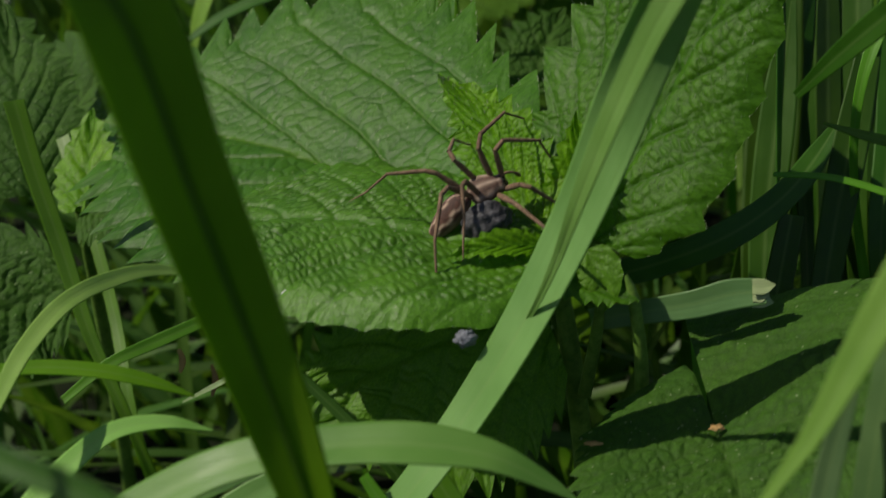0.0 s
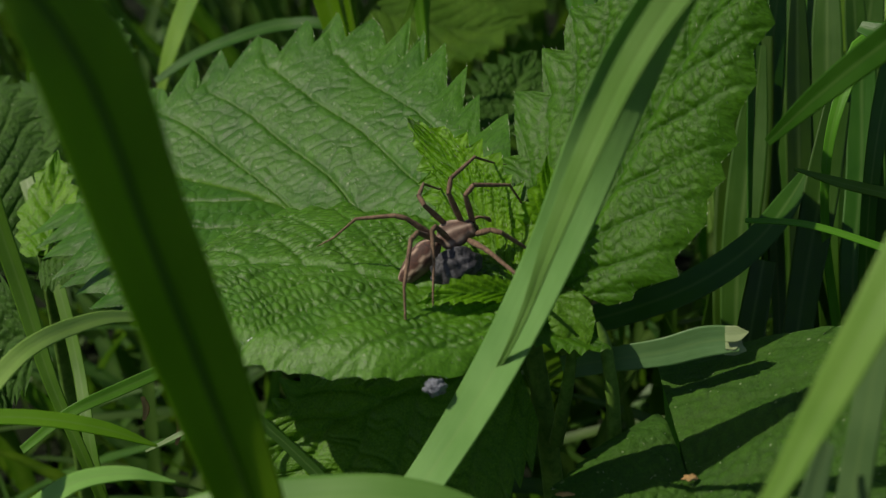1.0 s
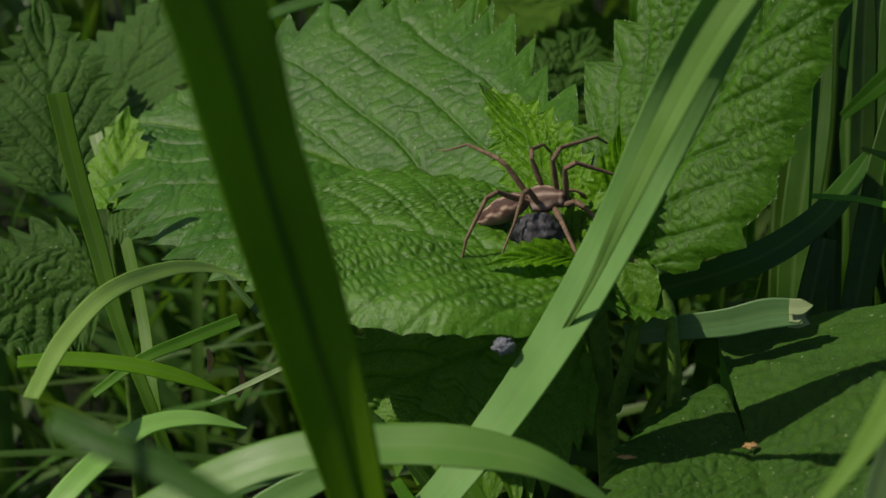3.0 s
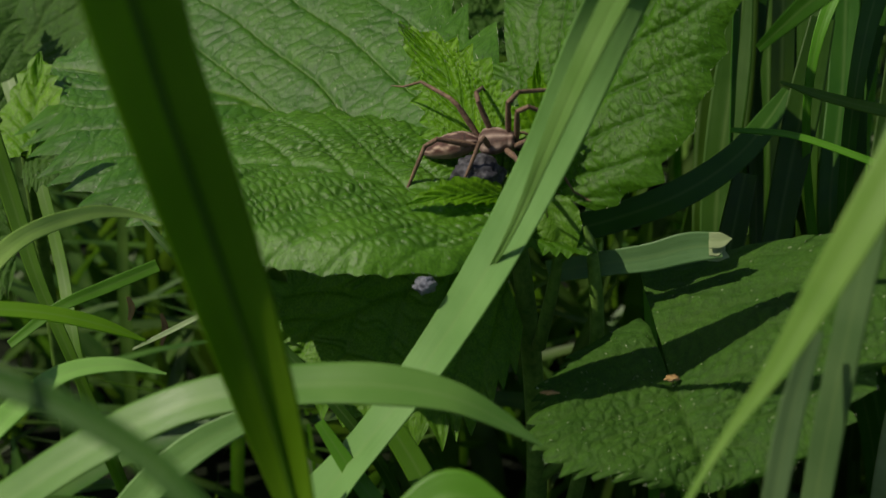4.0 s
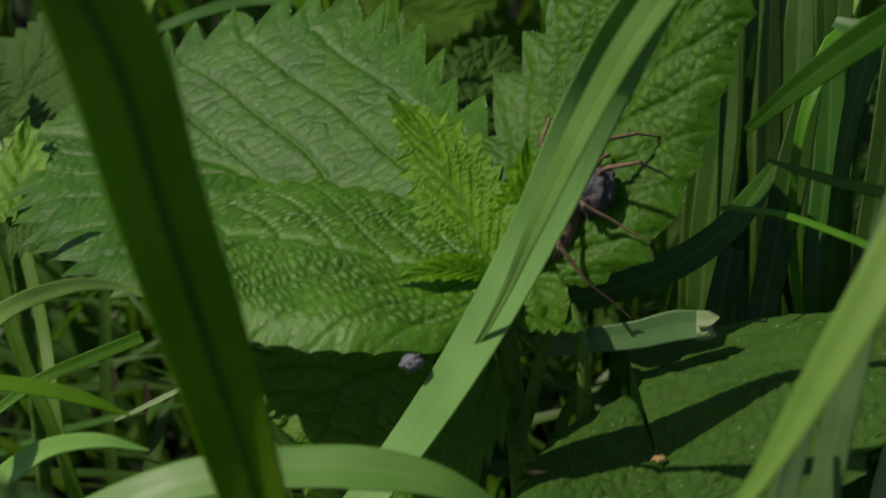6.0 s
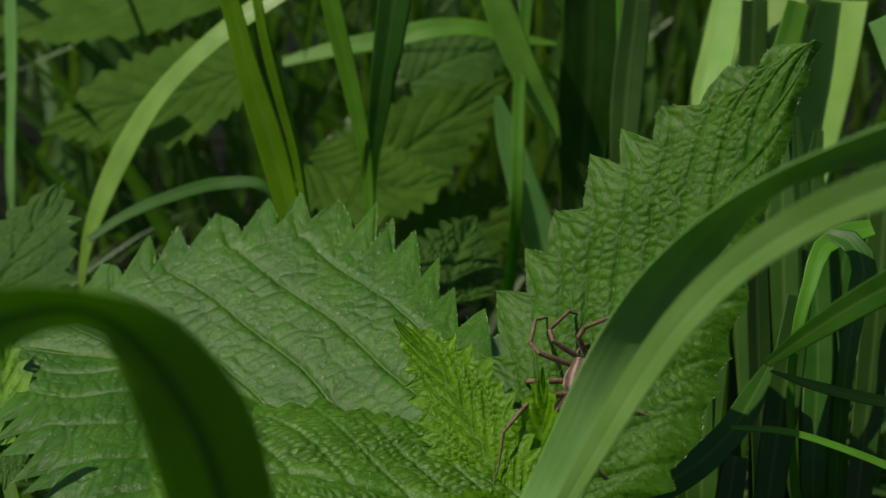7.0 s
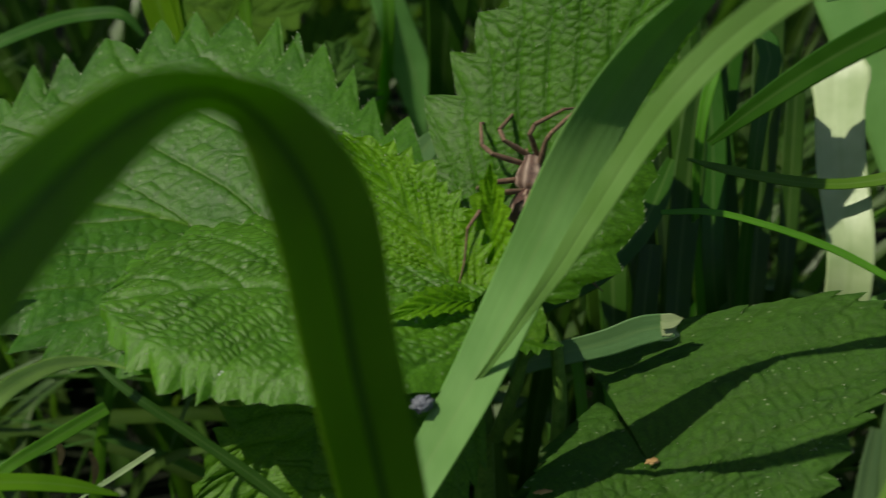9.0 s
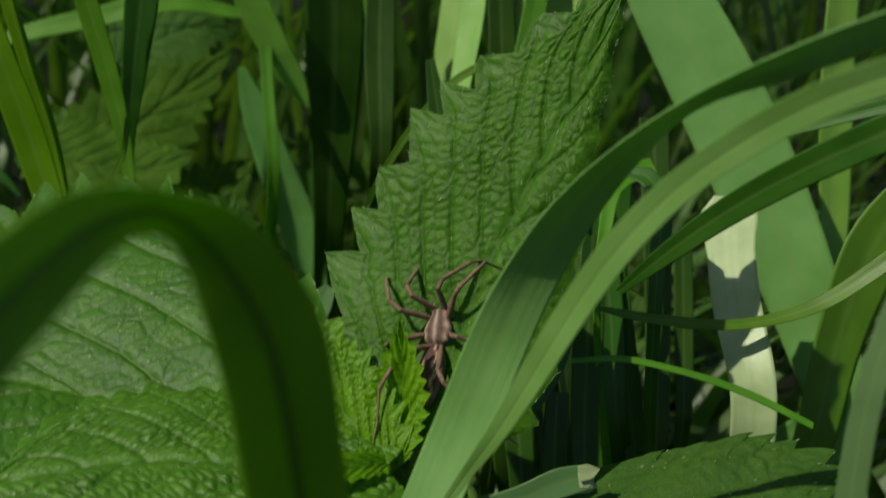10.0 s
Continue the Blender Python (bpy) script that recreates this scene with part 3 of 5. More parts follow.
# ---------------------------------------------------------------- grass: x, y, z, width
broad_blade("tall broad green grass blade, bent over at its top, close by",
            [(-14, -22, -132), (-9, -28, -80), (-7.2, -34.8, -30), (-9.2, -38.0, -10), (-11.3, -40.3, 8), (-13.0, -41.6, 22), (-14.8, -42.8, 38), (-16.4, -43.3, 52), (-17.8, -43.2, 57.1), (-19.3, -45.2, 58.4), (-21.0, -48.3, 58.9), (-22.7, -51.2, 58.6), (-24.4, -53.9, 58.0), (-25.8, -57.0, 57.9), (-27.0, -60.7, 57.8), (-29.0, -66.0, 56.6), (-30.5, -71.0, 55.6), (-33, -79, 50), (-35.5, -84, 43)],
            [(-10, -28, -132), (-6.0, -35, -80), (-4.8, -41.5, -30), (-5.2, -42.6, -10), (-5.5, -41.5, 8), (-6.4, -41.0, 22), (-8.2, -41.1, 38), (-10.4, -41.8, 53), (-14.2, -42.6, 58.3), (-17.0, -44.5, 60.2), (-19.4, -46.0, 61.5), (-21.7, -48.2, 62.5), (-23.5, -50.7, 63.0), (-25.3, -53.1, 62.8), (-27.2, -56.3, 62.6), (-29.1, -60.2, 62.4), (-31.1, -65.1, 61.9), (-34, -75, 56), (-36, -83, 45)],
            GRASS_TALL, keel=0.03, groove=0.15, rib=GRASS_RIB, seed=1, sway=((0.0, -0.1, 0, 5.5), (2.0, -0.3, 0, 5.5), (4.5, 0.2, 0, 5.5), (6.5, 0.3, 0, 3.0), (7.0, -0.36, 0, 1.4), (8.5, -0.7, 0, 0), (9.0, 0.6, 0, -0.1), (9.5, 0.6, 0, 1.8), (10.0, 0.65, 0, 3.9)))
broad_blade("broad green grass blade leaning across the nettle",
            [(-34, 4, -132), (-30, 0, -80), (-21.2, -8.4, -28.3), (-10.3, -5.3, -17.7), (3.1, 1.6, -0.9), (11.6, 5.2, 14.5), (17.7, 3.9, 29.8), (23.2, -0.8, 41.9), (29.7, -8.3, 51.9), (37.3, -17.2, 59.9), (46.3, -27.5, 67.0), (58.2, -40.5, 74.0), (80, -62, 82)],
            [(-30, 0, -132), (-25, -6, -80), (-10.5, -12.4, -22), (-0.4, -6.2, -11.3), (9.4, -2.4, 2.0), (18.0, 1.3, 16.0), (24.8, 2.3, 30.3), (29.6, -1.5, 42.2), (34.2, -8.2, 52.2), (39.6, -15.9, 57.1), (46.8, -25.8, 63.1), (58.7, -38.7, 68.6), (80.6, -59.7, 77.0)],
            GRASS_SOFT, keel=0.07, groove=0.1, seed=2, sway=((0.0, 0.4, 0, 0), (1.0, 0.3, 0, 0), (1.5, -1.1, 0, 0), (2.2, -0.8, 0, 0), (4.5, 0.9, 0, 0), (6.5, 0, 0, 0), (8.5, -1.2, 0, 0), (10.0, 0.7, 0, 0)))
broad_blade("narrow pale green grass blade growing out of a broad one",
            [(6.0, 1.3, -1.2), (8.9, -1.0, 5.6), (11.3, -3.1, 12), (13.6, -6.8, 20), (16.2, -9.3, 28), (19.3, -11.4, 36), (21.9, -13.5, 42), (25, -16.5, 48), (28.7, -20.9, 54), (33.4, -26.9, 60), (39.5, -37, 66), (50, -57, 73)],
            [(6.5, 1.2, -1.2), (9.8, -1.7, 5.9), (12.4, -4.4, 12.4), (15.0, -8.8, 20.2), (18.2, -11.9, 28.4), (21.6, -14.3, 36.4), (24.3, -16.5, 42.3), (27.4, -19.6, 48.1), (31.1, -24, 53.6), (35.8, -30.2, 59), (41.8, -40.6, 64.5), (52, -60.6, 71)],
            GRASS_PALE_SOFT, keel=0.1, seed=3, sway=((0.0, 0.4, 0, 0), (1.0, 0.3, 0, 0), (1.5, -1.1, 0, 0), (2.2, -0.8, 0, 0), (4.5, 0.9, 0, 0), (6.5, 0, 0, 0), (8.5, -1.2, 0, 0), (10.0, 0.7, 0, 0)))
grass("arching broad green grass blade, close by", [(-54.4, -33.4, -13.4, 4.17), (-42.9, -30.2, -7.6, 5.17), (-31.6, -26.9, -1.7, 4.88), (-20.6, -24.8, 2.4, 4.47), (-9.1, -23.6, 3.3, 4.9), (-1.0, -23.6, 3.0, 5.09), (5.7, -23.7, 1.3, 3.62), (10.6, -23.9, -1.8, 1.94), (14.1, -24.2, -4.6, 0.17)], GRASS_ARCHING, face=(0,-0.35,0.9), seed=4)
grass("out of focus dark grass blade, close by", [(-19.5, -64.6, 36.1, 1.67), (-16.8, -66.1, 36.1, 1.77), (-11.3, -67.9, 35.0, 1.73), (-6.0, -70.2, 33.0, 1.69), (-1.9, -73.2, 30.3, 1.53)], GRASS_DARK, seed=5)
grass("pale green arching grass blade", [(-49.6, -18.0, 4.8, 1.83), (-49.0, -9.2, 6.8, 2.3), (-46.6, -0.6, 8.0, 2.41), (-43.9, 4.9, 7.2, 2.21), (-39.6, 8.7, 6.2, 1.56), (-35.2, 10.1, 4.4, 0.57), (-33.1, 9.8, 3.5, 0.21)], GRASS_SHEEN, seed=6)
grass("bright green drooping grass blade", [(-59.1, -3.5, -0.1, 1.64), (-54.4, -1.5, -1.0, 2.08), (-46.8, 0.3, -3.0, 2.24), (-40.5, 1.4, -5.7, 1.84), (-35.5, 2.1, -8.8, 0.29)], GRASS_YELLOW, face=(0,-0.4,0.9), seed=7)
grass("short narrow green grass blade", [(-37.1, 15.1, -5.6, 1.67), (-43.3, 11.7, -6.6, 1.8), (-48.7, 8.5, -7.5, 1.49), (-55.4, 5.4, -11.2, 1.19)], GRASS, seed=8)
grass("pale green arching grass blade", [(-53.7, -30.1, -14.2, 2.81), (-47.8, -21.0, -6.8, 2.88), (-44.8, -15.8, -5.2, 2.94), (-40.3, -10.7, -4.0, 2.49), (-35.0, -8.5, -4.7, 1.85), (-30.0, -7.4, -7.0, 0.2)], GRASS_SHEEN, face=(0,-0.4,0.9), seed=9)
grass("upright light green grass stalk", [(-60.6, 25.7, 23.7, 3.27), (-59.7, 23.8, 14.0, 3.04), (-57.9, 21.3, 3.3, 2.79), (-55.0, 16.6, -8.4, 2.03), (-51.2, 12.6, -19.0, 1.74)], GRASS, root=(-50, 25), seed=10)
grass("frayed pale green grass blade, close by", [(44.2, -35.6, 38.1, 3.5), (39.1, -39.6, 29.7, 3.1), (35.6, -41.7, 23.8, 2.5), (32.4, -43.6, 18.4, 1.6), (29.1, -44.9, 13.7, 0.8), (24.7, -47.9, 6.7, 0.5)], GRASS_FRAYED, root=(22, -40), face=(-0.5, -0.75, 0.4), seed=11, sway=((0.0, 0.5, 0, 0), (2.2, -1, 0, 0), (3.3, 0, 0, 0), (10.0, 0, 0, 0)))
grass("bluish grey-green grass blade", [(38.5, -30.7, 13.3, 1.2), (37.0, -32.9, 10.0, 2.0), (33.8, -39.8, -0.7, 2.0)], GRASS_BLUE, root=(30, -38), seed=12)
grass("thin arching green grass blade", [(47.5, 40.8, 6.1, 0.34), (52.2, 38.9, 4.9, 1.35), (58.4, 38.0, 3.2, 1.7), (71.3, 35.2, 1.8, 1.88), (81.4, 33.2, 4.1, 2.4), (90.7, 31.3, 10.3, 2.71), (100.2, 28.8, 19.4, 2.83)], GRASS, face=(0,-0.5,0.8), seed=13)
grass("thin arching green grass blade", [(39.2, 28.3, 4.9, 0.63), (46.2, 27.7, 4.3, 0.95), (54.2, 25.9, 2.0, 1.11), (63.8, 23.1, -1.9, 1.29), (72.5, 18.3, -6.4, 1.13)], GRASS, face=(0,-0.5,0.8), seed=14)
grass("dark grass blade leaning across", [(40.1, 16.8, 20.6, 0.99), (43.8, 12.9, 26.5, 2.46), (49.1, 7.4, 34.0, 3.41), (53.5, 1.5, 40.1, 3.63), (58.7, -4.8, 45.9, 3.93), (65.0, -11.4, 51.6, 3.96)], GRASS_DARK, seed=15)
grass("wide pale green grass blade", [(82.3, 96.1, 44.5, 12.8), (86.9, 89.5, 33.1, 15.2), (93.0, 80.3, 16.9, 16.3), (98.0, 71.4, 0.7, 15.2), (102.7, 61.2, -18.4, 12.8), (104.5, 56.3, -27.9, 11.7)], GRASS_SOFT, root=(95, 110), face=(-0.6, -0.6, 0.5), seed=16)
# the bright sunlit part of this blade is painted by its pale colour
grass("wide upright pale grass blade, torn off at its top", [(79.6, 57.0, 13.2, 5.4), (79.2, 56.4, 12.4, 7.4), (76.4, 50.2, 6.8, 7.8), (73.6, 42.6, 1.0, 7.6), (71.6, 33.6, -6.0, 7.0)], GRASS_DRY_LIT, root=(70, 45), face=(-0.55, -0.7, 0.45), seed=17)
torn = grass("lying grass blade with a torn end coloured as sunlit", [(36.8, 15.5, -5.2, 3.3), (33.0, 16.0, -5.7, 3.9), (28.2, 16.4, -7.2, 3.7), (22.0, 17.0, -8.4, 3.4), (14.5, 17.6, -9.8, 3.0)], GRASS_BLUE, face=(0.2, -0.85, 0.45), seed=18)
# torn shards; their paleness is a patch of sun put into the colour
for shard in ([(35.2, 15.6, -4.5, 2.0), (36.7, 15.4, -4.4, 1.9), (38.0, 15.2, -4.1, 0.1)], [(35.2, 15.6, -5.6, 2.0), (36.6, 15.4, -5.5, 1.9), (37.3, 15.3, -5.6, 0.1)], [(35.2, 15.6, -6.4, 2.0), (36.7, 15.4, -6.5, 1.8), (37.8, 15.2, -6.8, 0.1)]):
    tagged(attach(new("torn_end", blade_mesh("torn_end", shard, GRASS_DRY_LIT, face=(0.2, -0.85, 0.45), seed=90)), torn), "torn end in a sunlit colour")
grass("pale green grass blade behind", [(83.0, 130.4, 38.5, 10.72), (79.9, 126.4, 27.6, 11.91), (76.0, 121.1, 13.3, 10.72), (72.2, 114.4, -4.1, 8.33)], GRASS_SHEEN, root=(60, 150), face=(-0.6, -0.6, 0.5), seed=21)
grass("green stalk with a joint", [(22.2, 157.3, 36.6, 2.7), (19.7, 149.9, 18.5, 2.7), (17.9, 140.2, -4.0, 2.7)], GRASS, root=(10, 190), seed=34)
grass("dark green upright grass blade", [(44.2, 142.2, 38.2, 5.95), (41.2, 135.2, 20.7, 6.43), (38.9, 127.9, 3.3, 4.76)], GRASS_DARK, root=(30, 180), seed=38)
grass("upright yellow-green grass blade behind", [(-38.2, 108.0, 66.9, 1.87), (-36.3, 108.0, 58.1, 4.58), (-34.4, 108.0, 49.1, 5.87), (-32.4, 108.0, 35.5, 6.78), (-29.4, 108.0, 18.9, 7.34), (-27.0, 108.0, 0.3, 7.09)], GRASS_YELLOW, root=(-20, 125), face=(-0.6, -0.6, 0.5), seed=201)
grass("narrow upright yellow-green grass blade", [(-31.3, 112.0, 63.1, 0.84), (-30.4, 112.0, 53.2, 2.33), (-29.7, 112.0, 43.9, 2.99), (-28.0, 112.0, 32.0, 3.23), (-26.0, 112.0, 19.7, 3.28), (-24.9, 112.0, 3.3, 2.91)], GRASS_YELLOW, root=(-14, 130), face=(-0.6, -0.6, 0.5), seed=202)
grass("pale arching grass blade with a bleached bend", [(-15.4, 150.0, 46.8, 1.72), (-22.6, 150.0, 45.9, 3.70), (-30.2, 150.0, 42.2, 4.96), (-39.2, 150.0, 37.2, 5.75), (-49.9, 150.0, 29.7, 6.34), (-59.8, 150.0, 20.7, 6.95), (-70.0, 150.0, 7.5, 7.37), (-78.8, 150.0, -7.7, 7.29)], GRASS_PALE, root=(-110, 200), face=(-0.6, -0.6, 0.5), seed=203)
grass("dark green narrow grass blade behind", [(-19.4, 120.0, 58.4, 1.74), (-18.1, 120.0, 50.0, 4.58), (-16.5, 120.0, 39.2, 5.50), (-14.6, 120.0, 26.9, 5.57), (-13.1, 120.0, 12.8, 3.40), (-13.2, 120.0, -3.0, 2.32)], GRASS, root=(2, 140), face=(-0.6, -0.6, 0.5), seed=204)
grass("dark green narrow grass blade behind", [(-2.9, 124.0, 57.0, 1.98), (-4.8, 124.0, 47.6, 6.20), (-6.8, 124.0, 37.8, 6.25), (-9.7, 124.0, 24.3, 4.53), (-12.2, 124.0, 11.4, 2.53), (-13.8, 124.0, -4.7, 2.12)], GRASS_DARK, root=(2, 146), seed=205)
grass("thin drooping grass tip", [(-12.0, 116.0, 18.8, 1.11), (-13.8, 116.0, 11.9, 1.12), (-17.1, 116.0, 6.1, 1.01), (-20.3, 116.0, 1.2, 0.34)], GRASS, seed=206)
grass("light green grass blade behind", [(11.7, 150.0, 51.2, 2.45), (14.3, 150.0, 40.5, 6.16), (17.6, 150.0, 30.6, 7.70), (22.2, 150.0, 19.0, 7.29), (26.5, 150.0, 10.4, 4.32), (28.3, 150.0, 6.3, 0.77)], GRASS_PALE, face=(-0.6, -0.6, 0.5), seed=207)
grass("broad dark grass blade behind", [(36.0, 150.0, 55.8, 3.69), (35.7, 150.0, 41.8, 11.40), (35.4, 150.0, 24.7, 13.06), (34.0, 150.0, 5.4, 11.78), (31.9, 150.0, -17.8, 7.90)], GRASS_DARK, root=(30, 170), seed=208)
grass("half-shaded broad grass blade behind", [(15.0, 156.0, 15.1, 1.80), (17.2, 156.0, 5.7, 7.28), (20.8, 156.0, -8.3, 9.52), (25.2, 156.0, -24.3, 10.27), (27.7, 156.0, -37.9, 9.10)], GRASS_SOFT, root=(25, 190), face=(-0.6, -0.6, 0.5), seed=209)
grass("upright pale grass stalk", [(-100.0, 190.0, 52.2, 4.46), (-102.5, 190.0, 36.0, 5.71), (-106.3, 190.0, 14.7, 5.81), (-111.4, 190.0, -10.8, 5.64)], GRASS_SOFT, root=(-140, 250), face=(-0.6, -0.6, 0.5), seed=210)
grass("green grass blade lying across behind", [(-42.8, 230.0, 7.1, 3.29), (-26.4, 230.0, 10.4, 5.55), (-10.2, 230.0, 12.6, 5.85), (-0.5, 230.0, 14.4, 6.16), (10.7, 230.0, 14.4, 5.51), (23.3, 230.0, 10.9, 4.23), (35.3, 230.0, 8.3, 0.98)], GRASS, face=(0, -0.7, 0.7), seed=211)
grass("thin curved grass blade", [(52.5, 98.5, 27.8, 1.67), (47.6, 102.0, 24.2, 1.48), (40.6, 104.2, 16.5, 1.5), (33.0, 105.2, 5.5, 1.3)], GRASS, root=(20, 140), seed=39)
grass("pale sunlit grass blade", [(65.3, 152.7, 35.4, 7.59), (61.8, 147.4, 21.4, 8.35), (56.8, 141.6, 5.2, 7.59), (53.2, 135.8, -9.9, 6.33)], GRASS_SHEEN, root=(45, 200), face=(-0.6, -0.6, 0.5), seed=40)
grass("dark green upright grass blade", [(64.8, 127.5, 39.9, 5.08), (63.6, 122.1, 27.2, 6.0), (61.5, 116.0, 12.3, 5.77)], GRASS_DARK, root=(45, 150), seed=41)
grass("slender upright green grass blade", [(70.5, 117.3, 41.4, 4.47), (65.6, 112.3, 27.0, 4.91), (60.9, 108.1, 14.7, 4.02), (56.7, 103.4, 1.4, 3.35)], GRASS, root=(40, 150), seed=42)
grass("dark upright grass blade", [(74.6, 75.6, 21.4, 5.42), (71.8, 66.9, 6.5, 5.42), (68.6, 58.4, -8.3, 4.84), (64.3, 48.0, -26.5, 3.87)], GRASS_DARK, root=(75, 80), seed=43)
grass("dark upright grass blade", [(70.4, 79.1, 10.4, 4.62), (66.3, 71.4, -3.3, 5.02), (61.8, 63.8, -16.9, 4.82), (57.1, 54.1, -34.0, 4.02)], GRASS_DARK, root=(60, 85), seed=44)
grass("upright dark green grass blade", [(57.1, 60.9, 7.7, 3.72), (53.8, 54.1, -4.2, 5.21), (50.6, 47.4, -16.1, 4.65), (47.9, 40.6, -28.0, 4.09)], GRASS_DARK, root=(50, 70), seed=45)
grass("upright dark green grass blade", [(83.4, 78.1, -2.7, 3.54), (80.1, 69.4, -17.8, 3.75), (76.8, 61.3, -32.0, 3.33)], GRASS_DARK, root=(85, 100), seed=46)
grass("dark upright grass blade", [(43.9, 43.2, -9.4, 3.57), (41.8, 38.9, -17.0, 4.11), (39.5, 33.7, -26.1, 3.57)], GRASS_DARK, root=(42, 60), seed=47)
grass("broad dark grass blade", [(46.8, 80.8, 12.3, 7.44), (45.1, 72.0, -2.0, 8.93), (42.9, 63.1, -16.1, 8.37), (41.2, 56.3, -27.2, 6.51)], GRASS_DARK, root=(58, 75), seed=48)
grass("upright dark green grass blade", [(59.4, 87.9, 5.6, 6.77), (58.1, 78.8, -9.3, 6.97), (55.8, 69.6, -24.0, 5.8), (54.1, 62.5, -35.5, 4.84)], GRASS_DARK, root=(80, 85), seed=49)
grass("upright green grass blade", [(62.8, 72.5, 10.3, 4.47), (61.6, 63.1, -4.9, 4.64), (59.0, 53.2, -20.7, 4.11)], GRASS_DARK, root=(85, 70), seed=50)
grass("low arching grass blade", [(-74.2, 129.9, -4.5, 1.69), (-67.6, 134.7, -1.5, 2.93), (-58.4, 139.4, 0.8, 3.46), (-46.5, 143.5, 2.0, 3.25), (-37.8, 143.2, 1.0, 2.5), (-34.3, 141.5, -3.2, 0.75)], GRASS_DARK, face=(0,-0.5,0.8), seed=52)
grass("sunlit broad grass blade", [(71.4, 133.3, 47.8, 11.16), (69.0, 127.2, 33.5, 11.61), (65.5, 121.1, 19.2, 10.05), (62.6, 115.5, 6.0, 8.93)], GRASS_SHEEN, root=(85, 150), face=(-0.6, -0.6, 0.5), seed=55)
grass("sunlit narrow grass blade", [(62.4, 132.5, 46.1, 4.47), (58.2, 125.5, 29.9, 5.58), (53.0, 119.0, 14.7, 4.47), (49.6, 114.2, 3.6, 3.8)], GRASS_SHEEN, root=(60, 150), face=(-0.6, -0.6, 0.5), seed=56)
grass("thin green grass stalk behind", [(41.9, 148.8, 44.3, 2.62), (41.1, 139.0, 21.3, 2.62), (40.6, 131.1, 2.7, 2.38)], GRASS, root=(50, 180), seed=57)
grass("curled back grass blade tip", [(57.4, 50.9, 22.5, 1.71), (59.9, 48.4, 22.2, 3.39), (60.9, 45.0, 20.2, 3.7), (59.3, 42.3, 15.2, 3.03)], GRASS_DARK, root=(60, 40), seed=60)
grass("broad green grass blade low in the shade", [(-18.8, -14.2, -8.4, 2.56), (-23.9, -15.9, -10.2, 3.58), (-29.7, -18.8, -13.6, 3.97), (-34.9, -22.6, -18.7, 3.84)], GRASS_SOFT, root=(-38, -20), seed=61)
grass("green grass blade low in the shade", [(-13.1, -6.3, -15.4, 1.37), (-9.2, -9.1, -21.0, 2.33), (-3.9, -12.5, -27.9, 2.46)], GRASS, root=(5, -5), seed=62)
grass("green grass blade low in the shade", [(-5.9, -0.5, -20.0, 2.86), (-1.8, -3.8, -26.4, 3.29), (0.9, -7.3, -32.7, 3.14)], GRASS, root=(12, -2), seed=63)
grass("rounded green grass tip from below", [(-1.5, -38.5, -9.2, 2.14), (2.3, -34.9, -4.0, 4.82), (5.6, -33.6, -2.6, 5.14), (9.3, -34.0, -4.0, 3.21), (12.4, -35.6, -7.5, 1.07)], GRASS, face=(0,-0.5,0.8), seed=64)
grass("pale green upright blade low in the shade", [(31.0, -14.5, -26.0, 4.8), (31.2, -16.0, -33.0, 5.2), (31.4, -17.0, -40.0, 5.1)], GRASS_PALE, root=(32, -16), seed=65)
grass("thin green stalk in the shade", [(29.1, 34.8, -19.4, 1.83), (29.2, 30.9, -25.9, 1.83)], GRASS, root=(32, 40), seed=66)
grass("thin green stalk in the shade", [(33.7, 35.2, -19.8, 2.17), (33.9, 30.9, -26.9, 1.83)], GRASS, root=(38, 40), seed=67)
grass("bluish grey-green grass blade", [(50.3, -24.3, 45.4, 2.2), (46.5, -25.4, 36.3, 2.5), (44.0, -26.7, 27.9, 2.7), (42.5, -28.3, 19.2, 2.8)], GRASS_BLUE, face=(-0.6, -0.6, 0.5), keel=0.03, root=(32, -40), seed=68)
grass("dark thin grass blade leaning across", [(58.5, 26.5, 34.3, 1.04), (63.7, 22.4, 36.8, 1.6), (68.3, 18.5, 39.2, 1.71), (75.3, 14.0, 42.1, 1.82)], GRASS_DARK, seed=69)
grass("brown dry grass stalk lying low", [(-42.4, 12.8, -17.5, 0.23), (-38.1, 14.3, -16.1, 0.7), (-32.6, 16.2, -14.2, 0.63)], GRASS_DRY_LIT, seed=70)
grass("upright light green grass stalk", [(-72.8, 59.2, 4.1, 2.42), (-65.0, 45.0, -5.7, 2.14), (-60.4, 35.3, -16.6, 2.11), (-56.2, 23.6, -27.7, 1.88)], GRASS, root=(-60, 40), seed=71)
# this blade and most of the clump carry their shade in the dark colour
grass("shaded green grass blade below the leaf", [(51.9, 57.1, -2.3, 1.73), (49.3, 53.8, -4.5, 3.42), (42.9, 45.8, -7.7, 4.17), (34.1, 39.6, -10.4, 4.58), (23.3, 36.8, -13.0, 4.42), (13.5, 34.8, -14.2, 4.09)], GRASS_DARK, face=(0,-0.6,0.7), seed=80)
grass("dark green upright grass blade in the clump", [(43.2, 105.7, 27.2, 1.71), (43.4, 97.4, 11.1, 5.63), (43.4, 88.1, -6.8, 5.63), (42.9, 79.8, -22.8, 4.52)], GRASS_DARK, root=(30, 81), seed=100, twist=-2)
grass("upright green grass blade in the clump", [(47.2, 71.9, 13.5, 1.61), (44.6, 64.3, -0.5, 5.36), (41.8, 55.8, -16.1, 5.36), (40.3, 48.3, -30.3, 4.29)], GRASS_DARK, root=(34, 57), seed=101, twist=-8)
